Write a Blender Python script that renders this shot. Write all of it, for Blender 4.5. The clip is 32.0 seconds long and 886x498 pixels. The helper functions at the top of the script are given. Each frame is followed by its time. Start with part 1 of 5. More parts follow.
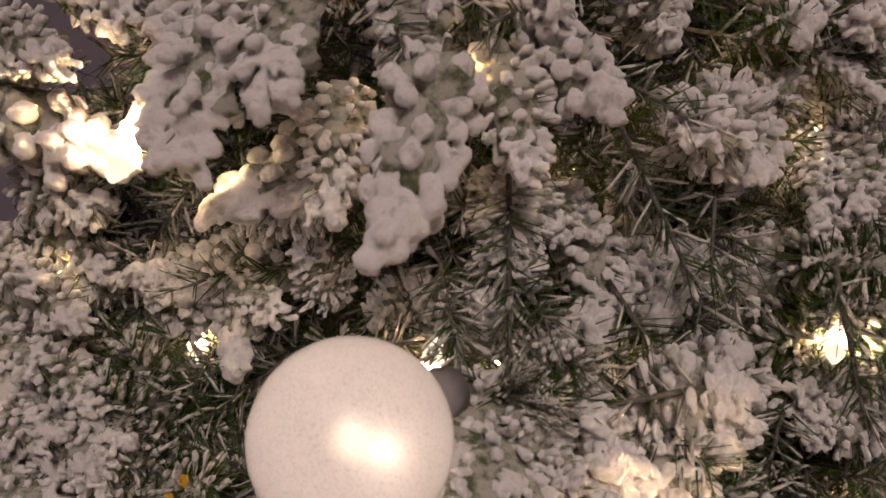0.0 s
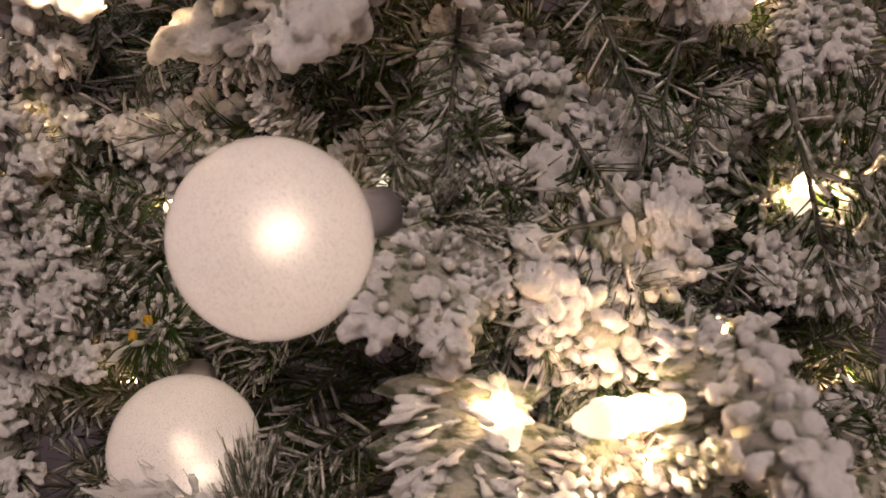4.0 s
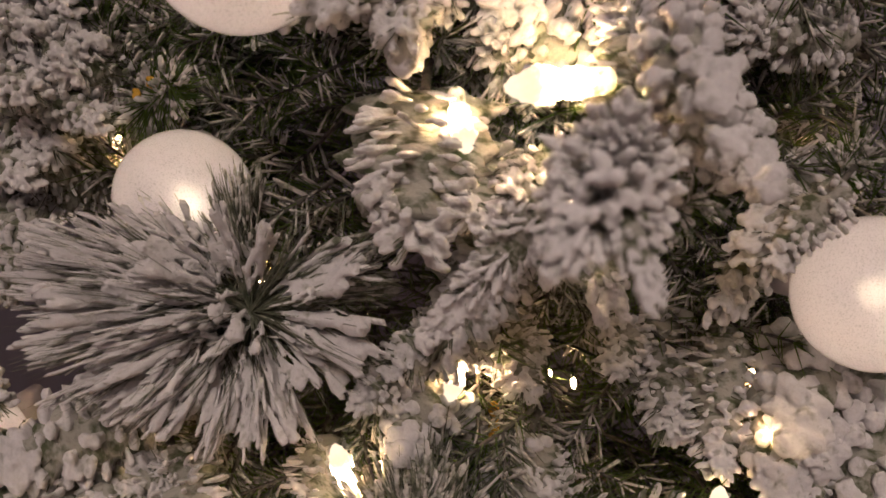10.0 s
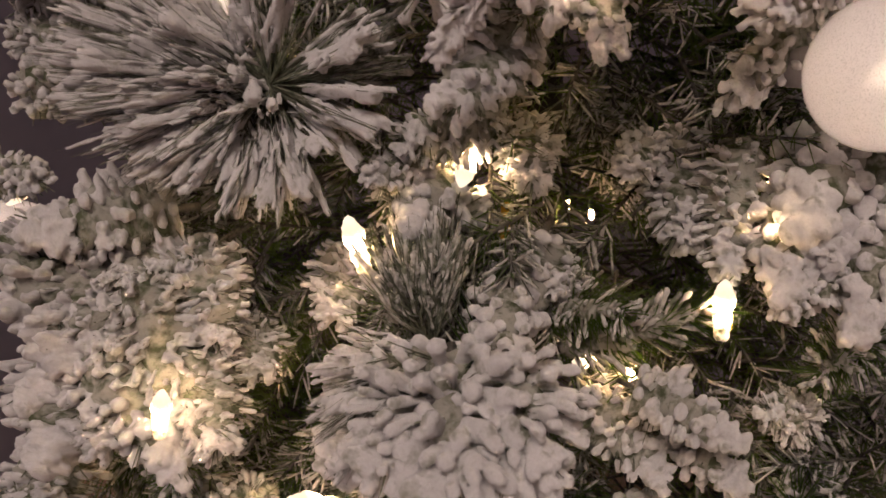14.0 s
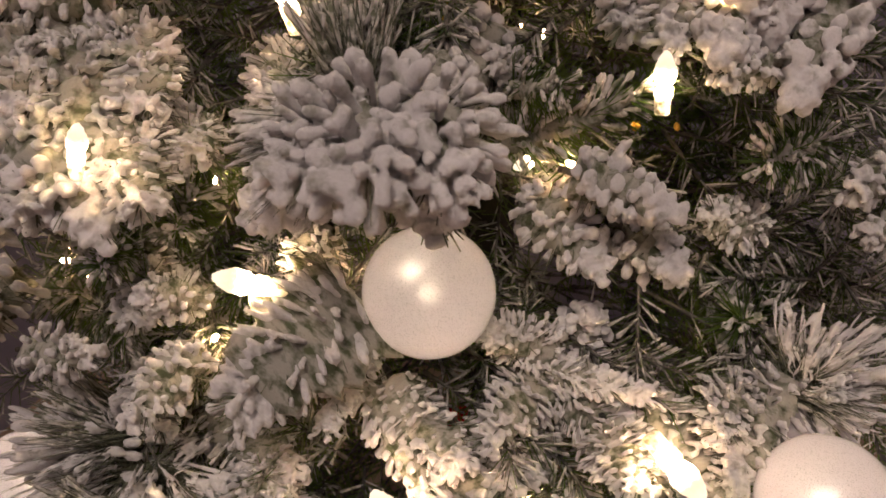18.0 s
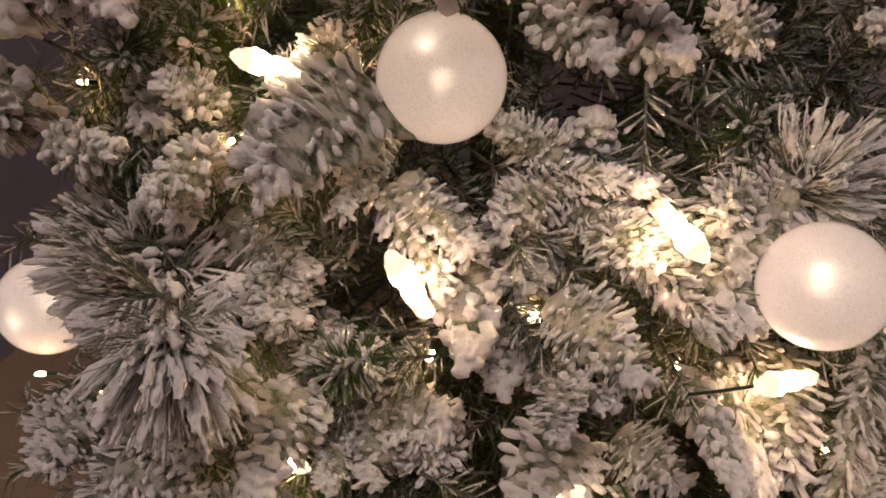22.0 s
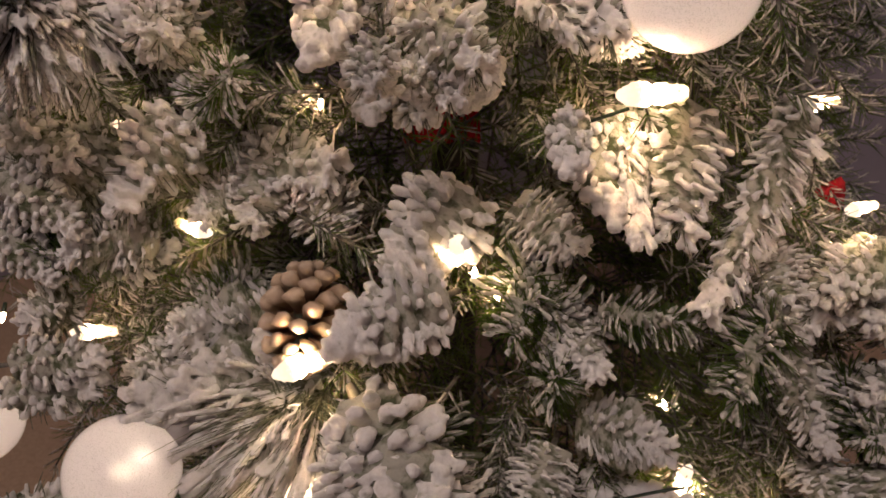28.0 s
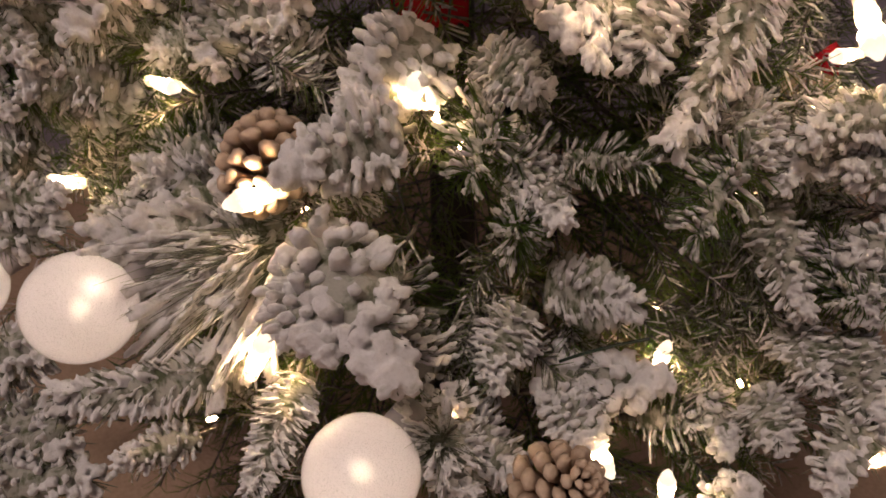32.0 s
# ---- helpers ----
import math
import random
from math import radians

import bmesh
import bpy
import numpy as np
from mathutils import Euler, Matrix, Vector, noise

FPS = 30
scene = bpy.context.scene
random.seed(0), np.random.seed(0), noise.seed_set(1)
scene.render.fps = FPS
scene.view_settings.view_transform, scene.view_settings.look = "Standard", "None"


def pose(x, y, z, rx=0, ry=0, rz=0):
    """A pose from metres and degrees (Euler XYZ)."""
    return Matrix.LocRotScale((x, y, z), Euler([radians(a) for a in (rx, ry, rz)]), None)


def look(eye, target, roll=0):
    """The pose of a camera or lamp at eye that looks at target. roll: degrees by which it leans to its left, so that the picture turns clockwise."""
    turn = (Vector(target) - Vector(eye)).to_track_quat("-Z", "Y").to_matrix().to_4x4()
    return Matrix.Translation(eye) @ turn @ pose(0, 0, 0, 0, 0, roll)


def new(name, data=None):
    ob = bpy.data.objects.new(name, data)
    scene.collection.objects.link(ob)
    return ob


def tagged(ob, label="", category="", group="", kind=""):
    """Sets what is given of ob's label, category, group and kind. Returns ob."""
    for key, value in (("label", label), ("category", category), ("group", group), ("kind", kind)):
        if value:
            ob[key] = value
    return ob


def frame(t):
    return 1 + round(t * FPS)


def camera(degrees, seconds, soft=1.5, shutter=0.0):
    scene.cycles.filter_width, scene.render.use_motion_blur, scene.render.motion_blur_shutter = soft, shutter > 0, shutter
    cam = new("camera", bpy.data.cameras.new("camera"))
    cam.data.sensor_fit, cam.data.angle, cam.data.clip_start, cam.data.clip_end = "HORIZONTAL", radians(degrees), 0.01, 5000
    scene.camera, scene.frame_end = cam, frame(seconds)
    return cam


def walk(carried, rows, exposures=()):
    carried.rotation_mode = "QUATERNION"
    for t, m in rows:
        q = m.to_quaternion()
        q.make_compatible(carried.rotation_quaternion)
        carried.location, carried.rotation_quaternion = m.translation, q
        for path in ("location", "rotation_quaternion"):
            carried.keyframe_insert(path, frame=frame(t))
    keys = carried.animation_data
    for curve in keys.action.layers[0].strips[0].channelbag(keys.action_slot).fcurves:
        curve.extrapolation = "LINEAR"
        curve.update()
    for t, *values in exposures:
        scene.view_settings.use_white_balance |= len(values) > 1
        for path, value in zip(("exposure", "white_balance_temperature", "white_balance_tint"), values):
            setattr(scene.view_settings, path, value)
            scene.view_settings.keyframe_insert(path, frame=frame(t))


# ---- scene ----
cam = camera(59.47, 32.0, soft=1.6)
cam.data.dof.use_dof, cam.data.dof.focus_distance, cam.data.dof.aperture_fstop = True, 0.42, 16.0
ROWS = [
    (0, (0.00001, 0.00000, 1.35000), (0.00001, 0.96593, 1.09119), 0.000),
    (0.5, (0.00304, -0.00333, 1.34616), (-0.00399, 0.96106, 1.08174), 0.241),
    (1, (0.00576, -0.00582, 1.34099), (-0.00864, 0.95708, 1.07152), 0.435),
    (1.5, (0.00913, -0.00983, 1.33166), (-0.01388, 0.95107, 1.05572), 0.536),
    (2, (0.01447, -0.01272, 1.32443), (-0.01552, 0.94583, 1.04107), 0.533),
    (2.5, (0.02345, -0.01320, 1.31997), (-0.01465, 0.94376, 1.03230), 0.432),
    (3, (0.02595, -0.01141, 1.31400), (-0.02170, 0.94348, 1.02091), 0.279),
    (3.5, (0.03593, -0.01236, 1.30518), (-0.02014, 0.94053, 1.00708), 0.099),
    (5.5, (0.05763, -0.01700, 1.28043), (-0.03414, 0.92386, 0.95429), -0.382),
    (6, (0.06169, -0.02155, 1.27431), (-0.03798, 0.91596, 0.94091), -0.381),
    (6.5, (0.06229, -0.02529, 1.26775), (-0.04240, 0.90898, 0.92690), -0.395),
    (7, (0.06369, -0.02891, 1.26086), (-0.04320, 0.90296, 0.91419), -0.320),
    (7.5, (0.06520, -0.03553, 1.25772), (-0.04408, 0.89503, 0.90826), -0.223),
    (8, (0.06966, -0.03733, 1.25291), (-0.04210, 0.89215, 0.90137), -0.218),
    (8.5, (0.07090, -0.03785, 1.24341), (-0.04522, 0.88897, 0.88631), -0.308),
    (9, (0.07430, -0.04150, 1.23751), (-0.04749, 0.88146, 0.87241), -0.421),
    (9.5, (0.08003, -0.04557, 1.22827), (-0.05013, 0.87279, 0.85455), -0.589),
    (10, (0.08717, -0.05372, 1.22234), (-0.05046, 0.85962, 0.83910), -0.665),
    (10.5, (0.08830, -0.06182, 1.21461), (-0.06092, 0.84541, 0.82134), -0.734),
    (11, (0.09236, -0.06703, 1.20812), (-0.06683, 0.83493, 0.80671), -0.707),
    (11.5, (0.09260, -0.06903, 1.19622), (-0.07765, 0.82827, 0.78894), -0.697),
    (12, (0.09401, -0.06568, 1.18854), (-0.08418, 0.82770, 0.77607), -0.747),
    (12.5, (0.09823, -0.07138, 1.18425), (-0.08461, 0.81778, 0.76478), -0.822),
    (13, (0.10579, -0.07647, 1.17984), (-0.08471, 0.80586, 0.74947), -0.906),
    (13.5, (0.10863, -0.08493, 1.16545), (-0.08758, 0.79516, 0.73307), -1.031),
    (15.5, (0.12642, -0.12454, 1.09825), (-0.07517, 0.77385, 0.70805), 0.129),
    (16, (0.12823, -0.13248, 1.08592), (-0.07768, 0.76236, 0.68986), 0.099),
    (16.5, (0.13257, -0.13542, 1.06881), (-0.07447, 0.75411, 0.66154), 0.214),
    (17, (0.13576, -0.13733, 1.06243), (-0.06618, 0.74960, 0.64701), 0.362),
    (17.5, (0.14353, -0.13329, 1.05864), (-0.05030, 0.75026, 0.63230), 0.434),
    (18, (0.14865, -0.12618, 1.04494), (-0.03871, 0.75280, 0.60644), 0.440),
    (18.5, (0.15402, -0.12778, 1.03114), (-0.03040, 0.74617, 0.58145), 0.423),
    (19, (0.15593, -0.13476, 1.02409), (-0.02808, 0.73446, 0.56518), 0.479),
    (19.5, (0.15701, -0.13778, 1.01231), (-0.02764, 0.72727, 0.54585), 0.544),
    (20, (0.15816, -0.14372, 1.00194), (-0.02844, 0.71809, 0.53028), 0.655),
    (20.5, (0.16001, -0.14624, 0.99250), (-0.02853, 0.71424, 0.51918), 0.682),
    (21, (0.14995, -0.14985, 0.97461), (-0.04245, 0.70936, 0.50056), 0.569),
    (21.5, (0.15332, -0.16357, 0.96713), (-0.03778, 0.69731, 0.49559), 0.596),
    (22, (0.15565, -0.18025, 0.96183), (-0.03024, 0.68238, 0.49139), 0.626),
    (22.5, (0.14808, -0.18885, 0.94866), (-0.04123, 0.67635, 0.48436), 0.602),
    (23, (0.15958, -0.18953, 0.91550), (-0.02592, 0.67331, 0.44529), 0.786),
    (23.5, (0.17683, -0.19874, 0.90358), (-0.01379, 0.66139, 0.43046), 0.674),
    (24, (0.18374, -0.20584, 0.88952), (-0.01441, 0.65354, 0.41814), 0.634),
    (24.5, (0.18849, -0.21001, 0.87638), (-0.01688, 0.64811, 0.40579), 0.534),
    (25, (0.19835, -0.21562, 0.87089), (-0.01728, 0.64034, 0.40096), 0.338),
    (25.5, (0.21826, -0.21166, 0.86087), (-0.00707, 0.64088, 0.38926), 0.166),
    (27.5, (0.27589, -0.20309, 0.82826), (0.00935, 0.63031, 0.34412), -0.191),
    (28, (0.29152, -0.20791, 0.82085), (0.01183, 0.62089, 0.33622), -0.245),
    (28.5, (0.30396, -0.20147, 0.81131), (0.01629, 0.62334, 0.32454), -0.171),
    (29, (0.30957, -0.20227, 0.80390), (0.01274, 0.61796, 0.31491), -0.244),
    (29.5, (0.31953, -0.20727, 0.80000), (0.01606, 0.60922, 0.30883), -0.278),
    (30, (0.33021, -0.20843, 0.79317), (0.01720, 0.60367, 0.30071), -0.449),
    (30.5, (0.33689, -0.20895, 0.77621), (0.01898, 0.59874, 0.27965), -0.650),
    (31, (0.33887, -0.21280, 0.76446), (0.01523, 0.59015, 0.26393), -0.931),
    (31.5, (0.34379, -0.21480, 0.75615), (0.01920, 0.58476, 0.25082), -1.054),
    (32, (0.35003, -0.22109, 0.74154), (0.02556, 0.57626, 0.23267), -1.212),
]
walk(cam, [(t, look(eye, target, roll)) for t, eye, target, roll in ROWS], ((0, 0.15), (5, 0.08), (9, -0.02), (13, 0.1), (20, 0.05), (27, 0.1), (30, 0.2), (32, 0.25)))

# ---- world, room light ----
world = bpy.data.worlds.new("world")
scene.world = world
world.use_nodes = True
world.node_tree.nodes["Background"].inputs[0].default_value = (0.55, 0.5, 0.6, 1)
world.node_tree.nodes["Background"].inputs[1].default_value = 0.05
scene.view_settings.exposure = 0.0
ROOM_LIGHT, BULB, GLOBE_LED = 14.8, 800.0, 21.0

# ---- materials ----
def material(name):
    m = bpy.data.materials.new(name)
    m.use_nodes = True
    nt = m.node_tree
    for n in list(nt.nodes):
        nt.nodes.remove(n)
    out = nt.nodes.new("ShaderNodeOutputMaterial")
    return m, nt, out


def node(nt, kind, **inputs):
    n = nt.nodes.new("ShaderNode" + kind)
    for k, v in inputs.items():
        n.inputs[k.replace("_", " ")].default_value = v
    return n


def noise_tex(nt, scale, detail=3.0, rough=0.55):
    n = node(nt, "TexNoise", Scale=scale, Detail=detail, Roughness=rough)
    c = nt.nodes.new("ShaderNodeTexCoord")
    nt.links.new(c.outputs["Object"], n.inputs["Vector"])
    return n


def ramp(nt, src, stops):
    r = nt.nodes.new("ShaderNodeValToRGB")
    el = r.color_ramp.elements
    el[0].position, el[0].color = stops[0][0], (*stops[0][1], 1)
    el[1].position, el[1].color = stops[-1][0], (*stops[-1][1], 1)
    for p, c in stops[1:-1]:
        e = el.new(p)
        e.color = (*c, 1)
    nt.links.new(src, r.inputs[0])
    return r


def bump(nt, src, strength, distance):
    b = node(nt, "Bump", Strength=strength, Distance=distance)
    nt.links.new(src, b.inputs["Height"])
    return b


def flock_material(name, white, thin, thin_at):
    """Sprayed snow flock: matt, slightly translucent fibre with grey-green thin spots."""
    m, nt, out = material(name)
    n1, n2 = noise_tex(nt, 140, 4), noise_tex(nt, 900, 3, 0.7)
    r1 = ramp(nt, n1.outputs["Fac"], [(thin_at, thin), (thin_at + 0.16, white)])
    info = nt.nodes.new("ShaderNodeObjectInfo")
    hue = node(nt, "HueSaturation", Saturation=1.0)
    mr = node(nt, "MapRange", To_Min=0.9, To_Max=1.04)
    nt.links.new(info.outputs["Random"], mr.inputs["Value"])
    nt.links.new(mr.outputs[0], hue.inputs["Value"])
    nt.links.new(r1.outputs[0], hue.inputs["Color"])
    r2 = ramp(nt, n2.outputs["Fac"], [(0.28, (0.88, 0.875, 0.86)), (0.56, (1, 1, 1))])
    mul = nt.nodes.new("ShaderNodeMixRGB")
    mul.blend_type = "MULTIPLY"
    mul.inputs[0].default_value = 1
    nt.links.new(hue.outputs[0], mul.inputs[1])
    nt.links.new(r2.outputs[0], mul.inputs[2])
    b1 = bump(nt, n2.outputs["Fac"], 0.5, 0.0006)
    b2 = bump(nt, n1.outputs["Fac"], 0.4, 0.0015)
    n3 = noise_tex(nt, 420, 2)
    b3 = bump(nt, n3.outputs["Fac"], 0.6, 0.0014)
    nt.links.new(b1.outputs[0], b3.inputs["Normal"])
    nt.links.new(b3.outputs[0], b2.inputs["Normal"])
    d, t = node(nt, "BsdfDiffuse", Roughness=0.6), node(nt, "BsdfTranslucent")
    mix = node(nt, "MixShader", Fac=0.18)
    for s in (d, t):
        nt.links.new(mul.outputs[0], s.inputs["Color"])
    nt.links.new(b2.outputs[0], d.inputs["Normal"])
    nt.links.new(d.outputs[0], mix.inputs[1])
    nt.links.new(t.outputs[0], mix.inputs[2])
    nt.links.new(mix.outputs[0], out.inputs[0])
    return m


def plain(name, lo, hi, scale, rough=0.5, metal=0.0, bump_d=0.0, spec=0.5):
    m, nt, out = material(name)
    n = noise_tex(nt, scale, 4)
    r = ramp(nt, n.outputs["Fac"], [(0.3, lo), (0.7, hi)])
    p = node(nt, "BsdfPrincipled", Roughness=rough, Metallic=metal)
    p.inputs["Specular IOR Level"].default_value = spec
    nt.links.new(r.outputs[0], p.inputs["Base Color"])
    if bump_d:
        b = bump(nt, n.outputs["Fac"], 0.6, bump_d)
        nt.links.new(b.outputs[0], p.inputs["Normal"])
    nt.links.new(p.outputs[0], out.inputs[0])
    return m


def glow(name, colour, strength):
    m, nt, out = material(name)
    e = node(nt, "Emission", Color=(*colour, 1), Strength=strength)
    nt.links.new(e.outputs[0], out.inputs[0])
    return m


def bulb_glow():
    """A flocked bulb, brightest round its filament and warm and dim at its tip."""
    m, nt, out = material("bulb_glow")
    c, sep = nt.nodes.new("ShaderNodeTexCoord"), nt.nodes.new("ShaderNodeSeparateXYZ")
    nt.links.new(c.outputs["Object"], sep.inputs[0])
    n = noise_tex(nt, 330, 3)
    add = node(nt, "Math")
    add.operation = "MULTIPLY_ADD"
    add.inputs[1].default_value = 0.009
    nt.links.new(n.outputs["Fac"], add.inputs[0]), nt.links.new(sep.outputs["Z"], add.inputs[2])
    mr = node(nt, "MapRange", From_Min=-0.006, From_Max=0.016, To_Min=0.0, To_Max=1.0)
    nt.links.new(add.outputs[0], mr.inputs["Value"])
    col = ramp(nt, mr.outputs[0], [(0.0, (1.0, 0.6, 0.315)), (1.0, (1.0, 0.82, 0.6))])
    left = node(nt, "Math")
    left.operation = "SUBTRACT"
    left.inputs[0].default_value = 1.0
    nt.links.new(mr.outputs[0], left.inputs[1])
    fade = node(nt, "Math")
    fade.operation = "POWER"
    fade.inputs[1].default_value = 9.0
    nt.links.new(left.outputs[0], fade.inputs[0])
    st = node(nt, "MapRange", From_Min=0.0, From_Max=1.0, To_Min=1.3, To_Max=BULB)
    nt.links.new(fade.outputs[0], st.inputs["Value"])
    e = node(nt, "Emission")
    nt.links.new(col.outputs[0], e.inputs["Color"]), nt.links.new(st.outputs[0], e.inputs["Strength"])
    nt.links.new(e.outputs[0], out.inputs[0])
    return m


def frosted_glass():
    """Thin frosted globe glass with a speckle of clear pinholes."""
    m, nt, out = material("frosted_glass")
    n1, n2 = noise_tex(nt, 1500, 2, 0.6), noise_tex(nt, 40, 3)
    r1 = ramp(nt, n1.outputs["Fac"], [(0.34, (0.68, 0.66, 0.73)), (0.48, (0.92, 0.89, 0.97))])
    t, d = node(nt, "BsdfTranslucent"), node(nt, "BsdfDiffuse")
    r = node(nt, "BsdfRefraction", Roughness=0.5, IOR=1.3, Color=(1, 0.97, 0.93, 1))
    g = node(nt, "BsdfGlossy", Roughness=0.25, Color=(1, 1, 1, 1))
    nt.links.new(r1.outputs[0], t.inputs["Color"])
    nt.links.new(r1.outputs[0], d.inputs["Color"])
    m1, m2, m3 = node(nt, "MixShader", Fac=0.42), node(nt, "MixShader", Fac=0.03), node(nt, "MixShader", Fac=0.06)
    fr = node(nt, "Fresnel", IOR=1.33)
    b = bump(nt, n1.outputs["Fac"], 0.25, 0.0003)
    nt.links.new(b.outputs[0], g.inputs["Normal"])
    nt.links.new(t.outputs[0], m1.inputs[1]), nt.links.new(d.outputs[0], m1.inputs[2])
    nt.links.new(m1.outputs[0], m2.inputs[1]), nt.links.new(r.outputs[0], m2.inputs[2])
    nt.links.new(fr.outputs[0], m3.inputs[0])
    nt.links.new(m2.outputs[0], m3.inputs[1]), nt.links.new(g.outputs[0], m3.inputs[2])
    nt.links.new(m3.outputs[0], out.inputs[0])
    return m


def cone_scale():
    """Brown woody scale with a frosted pale tip."""
    m, nt, out = material("cone_scale")
    c, sep = nt.nodes.new("ShaderNodeTexCoord"), nt.nodes.new("ShaderNodeSeparateXYZ")
    nt.links.new(c.outputs["Object"], sep.inputs[0])
    n = noise_tex(nt, 350, 3)
    add = node(nt, "Math")
    add.operation = "MULTIPLY_ADD"
    add.inputs[1].default_value = 0.004
    nt.links.new(n.outputs["Fac"], add.inputs[0]), nt.links.new(sep.outputs["Y"], add.inputs[2])
    r = ramp(nt, add.outputs[0], [(0.002, (0.03, 0.014, 0.007)), (0.0085, (0.16, 0.085, 0.045)), (0.0112, (0.32, 0.21, 0.13)), (0.0135, (0.66, 0.53, 0.4))])
    p = node(nt, "BsdfPrincipled", Roughness=0.8)
    b = bump(nt, n.outputs["Fac"], 0.6, 0.001)
    nt.links.new(r.outputs[0], p.inputs["Base Color"]), nt.links.new(b.outputs[0], p.inputs["Normal"])
    nt.links.new(p.outputs[0], out.inputs[0])
    return m


def needle_material():
    """Thin green plastic needle that lets some light through."""
    m, nt, out = material("needle_green")
    n = noise_tex(nt, 160, 4)
    r = ramp(nt, n.outputs["Fac"], [(0.3, (0.015, 0.034, 0.008)), (0.7, (0.055, 0.1, 0.02))])
    p = node(nt, "BsdfPrincipled", Roughness=0.4)
    t = node(nt, "BsdfTranslucent", Color=(0.34, 0.55, 0.03, 1))
    mix = node(nt, "MixShader", Fac=0.3)
    nt.links.new(r.outputs[0], p.inputs["Base Color"])
    nt.links.new(p.outputs[0], mix.inputs[1]), nt.links.new(t.outputs[0], mix.inputs[2])
    nt.links.new(mix.outputs[0], out.inputs[0])
    return m


FLOCK = flock_material("snow_flock", (0.9, 0.885, 0.87), (0.5, 0.5, 0.43), 0.28)
THIN_FLOCK = flock_material("thin_snow_flock", (0.84, 0.82, 0.77), (0.26, 0.28, 0.2), 0.37)
# thinly flocked inner needles, coloured darker for the shade between the fingers
SHADED_CORE = flock_material("shaded_thin_flock", (0.56, 0.55, 0.48), (0.15, 0.17, 0.1), 0.38)
NEEDLE = needle_material()
FROST_NEEDLE = plain("frosted_needle", (0.04, 0.06, 0.025), (0.36, 0.37, 0.27), 190, 0.7)
TWIG = plain("twig_wire", (0.03, 0.03, 0.02), (0.2, 0.19, 0.16), 220, 0.8, bump_d=0.0006)
BARK = plain("trunk_wrap", (0.02, 0.025, 0.012), (0.06, 0.055, 0.035), 60, 0.8, bump_d=0.002)
GLASS = frosted_glass()
SOCKET = plain("pale_socket", (0.3, 0.28, 0.28), (0.42, 0.39, 0.39), 90, 0.4)
GREEN_PLASTIC = plain("green_plastic", (0.006, 0.02, 0.008), (0.012, 0.032, 0.014), 90, 0.35)
BULB_GLOW = bulb_glow()
MINI_GLOW = glow("mini_glow", (1.0, 0.6, 0.3), BULB * 0.25)
LED_GLOW = glow("led_glow", (1.0, 0.79, 0.55), GLOBE_LED)
SPOT_GLOW = glow("spot_glow", (1.0, 0.8, 0.55), GLOBE_LED * 0.62)
WALL = plain("wall_paint", (0.33, 0.31, 0.37), (0.37, 0.345, 0.41), 12, 0.8, bump_d=0.0005)
CEIL = plain("ceiling_paint", (0.72, 0.7, 0.7), (0.76, 0.74, 0.74), 10, 0.85)
FLOOR = plain("floor_carpet", (0.4, 0.28, 0.19), (0.5, 0.36, 0.25), 160, 0.95, bump_d=0.004)
CONE_SCALE = cone_scale()
RED_FELT = plain("red_felt", (0.42, 0.008, 0.014), (0.58, 0.016, 0.026), 500, 0.9, bump_d=0.0006)
CREAM_FELT = plain("cream_felt", (0.55, 0.45, 0.32), (0.7, 0.6, 0.44), 300, 0.9, bump_d=0.001)
PALE_PRINT = plain("pale_print", (0.6, 0.5, 0.48), (0.72, 0.62, 0.6), 300, 0.8)
YELLOW = plain("yellow_scrap", (0.55, 0.3, 0.02), (0.75, 0.45, 0.05), 300, 0.6)
ROOM_GLOW = glow("room_lamp_glow", (1.0, 0.795, 0.725), ROOM_LIGHT)

# ---- building helpers ----
def part(name, bm, mat, parent=None, label="", smooth=True):
    """Links a bmesh, or a mesh, as one object under a thing or a part."""
    if isinstance(bm, bpy.types.Mesh):
        me = bm
    else:
        me = bpy.data.meshes.new(name)
        bm.to_mesh(me)
        bm.free()
        me.materials.append(mat)
        if smooth:
            me.polygons.foreach_set("use_smooth", [True] * len(me.polygons))
    ob = new(name, me)
    ob.parent = parent
    return tagged(ob, label)


def mesh_of(name, verts, faces, mat, smooth=True):
    me = bpy.data.meshes.new(name)
    me.from_pydata(verts, [], faces)
    me.materials.append(mat)
    if smooth:
        me.polygons.foreach_set("use_smooth", [True] * len(me.polygons))
    return me


def basis(d):
    d = Vector(d).normalized()
    a = d.cross(Vector((0.3, 0.5, 0.8)))
    a = a.normalized() if a.length > 1e-4 else d.orthogonal().normalized()
    return d, a, d.cross(a)


def tube(verts, faces, points, radii, sides, cap=True):
    """Adds a tapered tube through points to verts and faces."""
    n0 = len(verts)
    d0 = points[-1] - points[0]
    _, a, b = basis(d0)
    for p, r in zip(points, radii):
        for k in range(sides):
            w = 2 * math.pi * k / sides
            verts.append(p + r * (math.cos(w) * a + math.sin(w) * b))
    for i in range(len(points) - 1):
        for k in range(sides):
            k2 = (k + 1) % sides
            faces.append((n0 + i * sides + k, n0 + i * sides + k2, n0 + (i + 1) * sides + k2, n0 + (i + 1) * sides + k))
    if cap:
        faces.append(tuple(n0 + k for k in reversed(range(sides))))
        faces.append(tuple(n0 + (len(points) - 1) * sides + k for k in range(sides)))


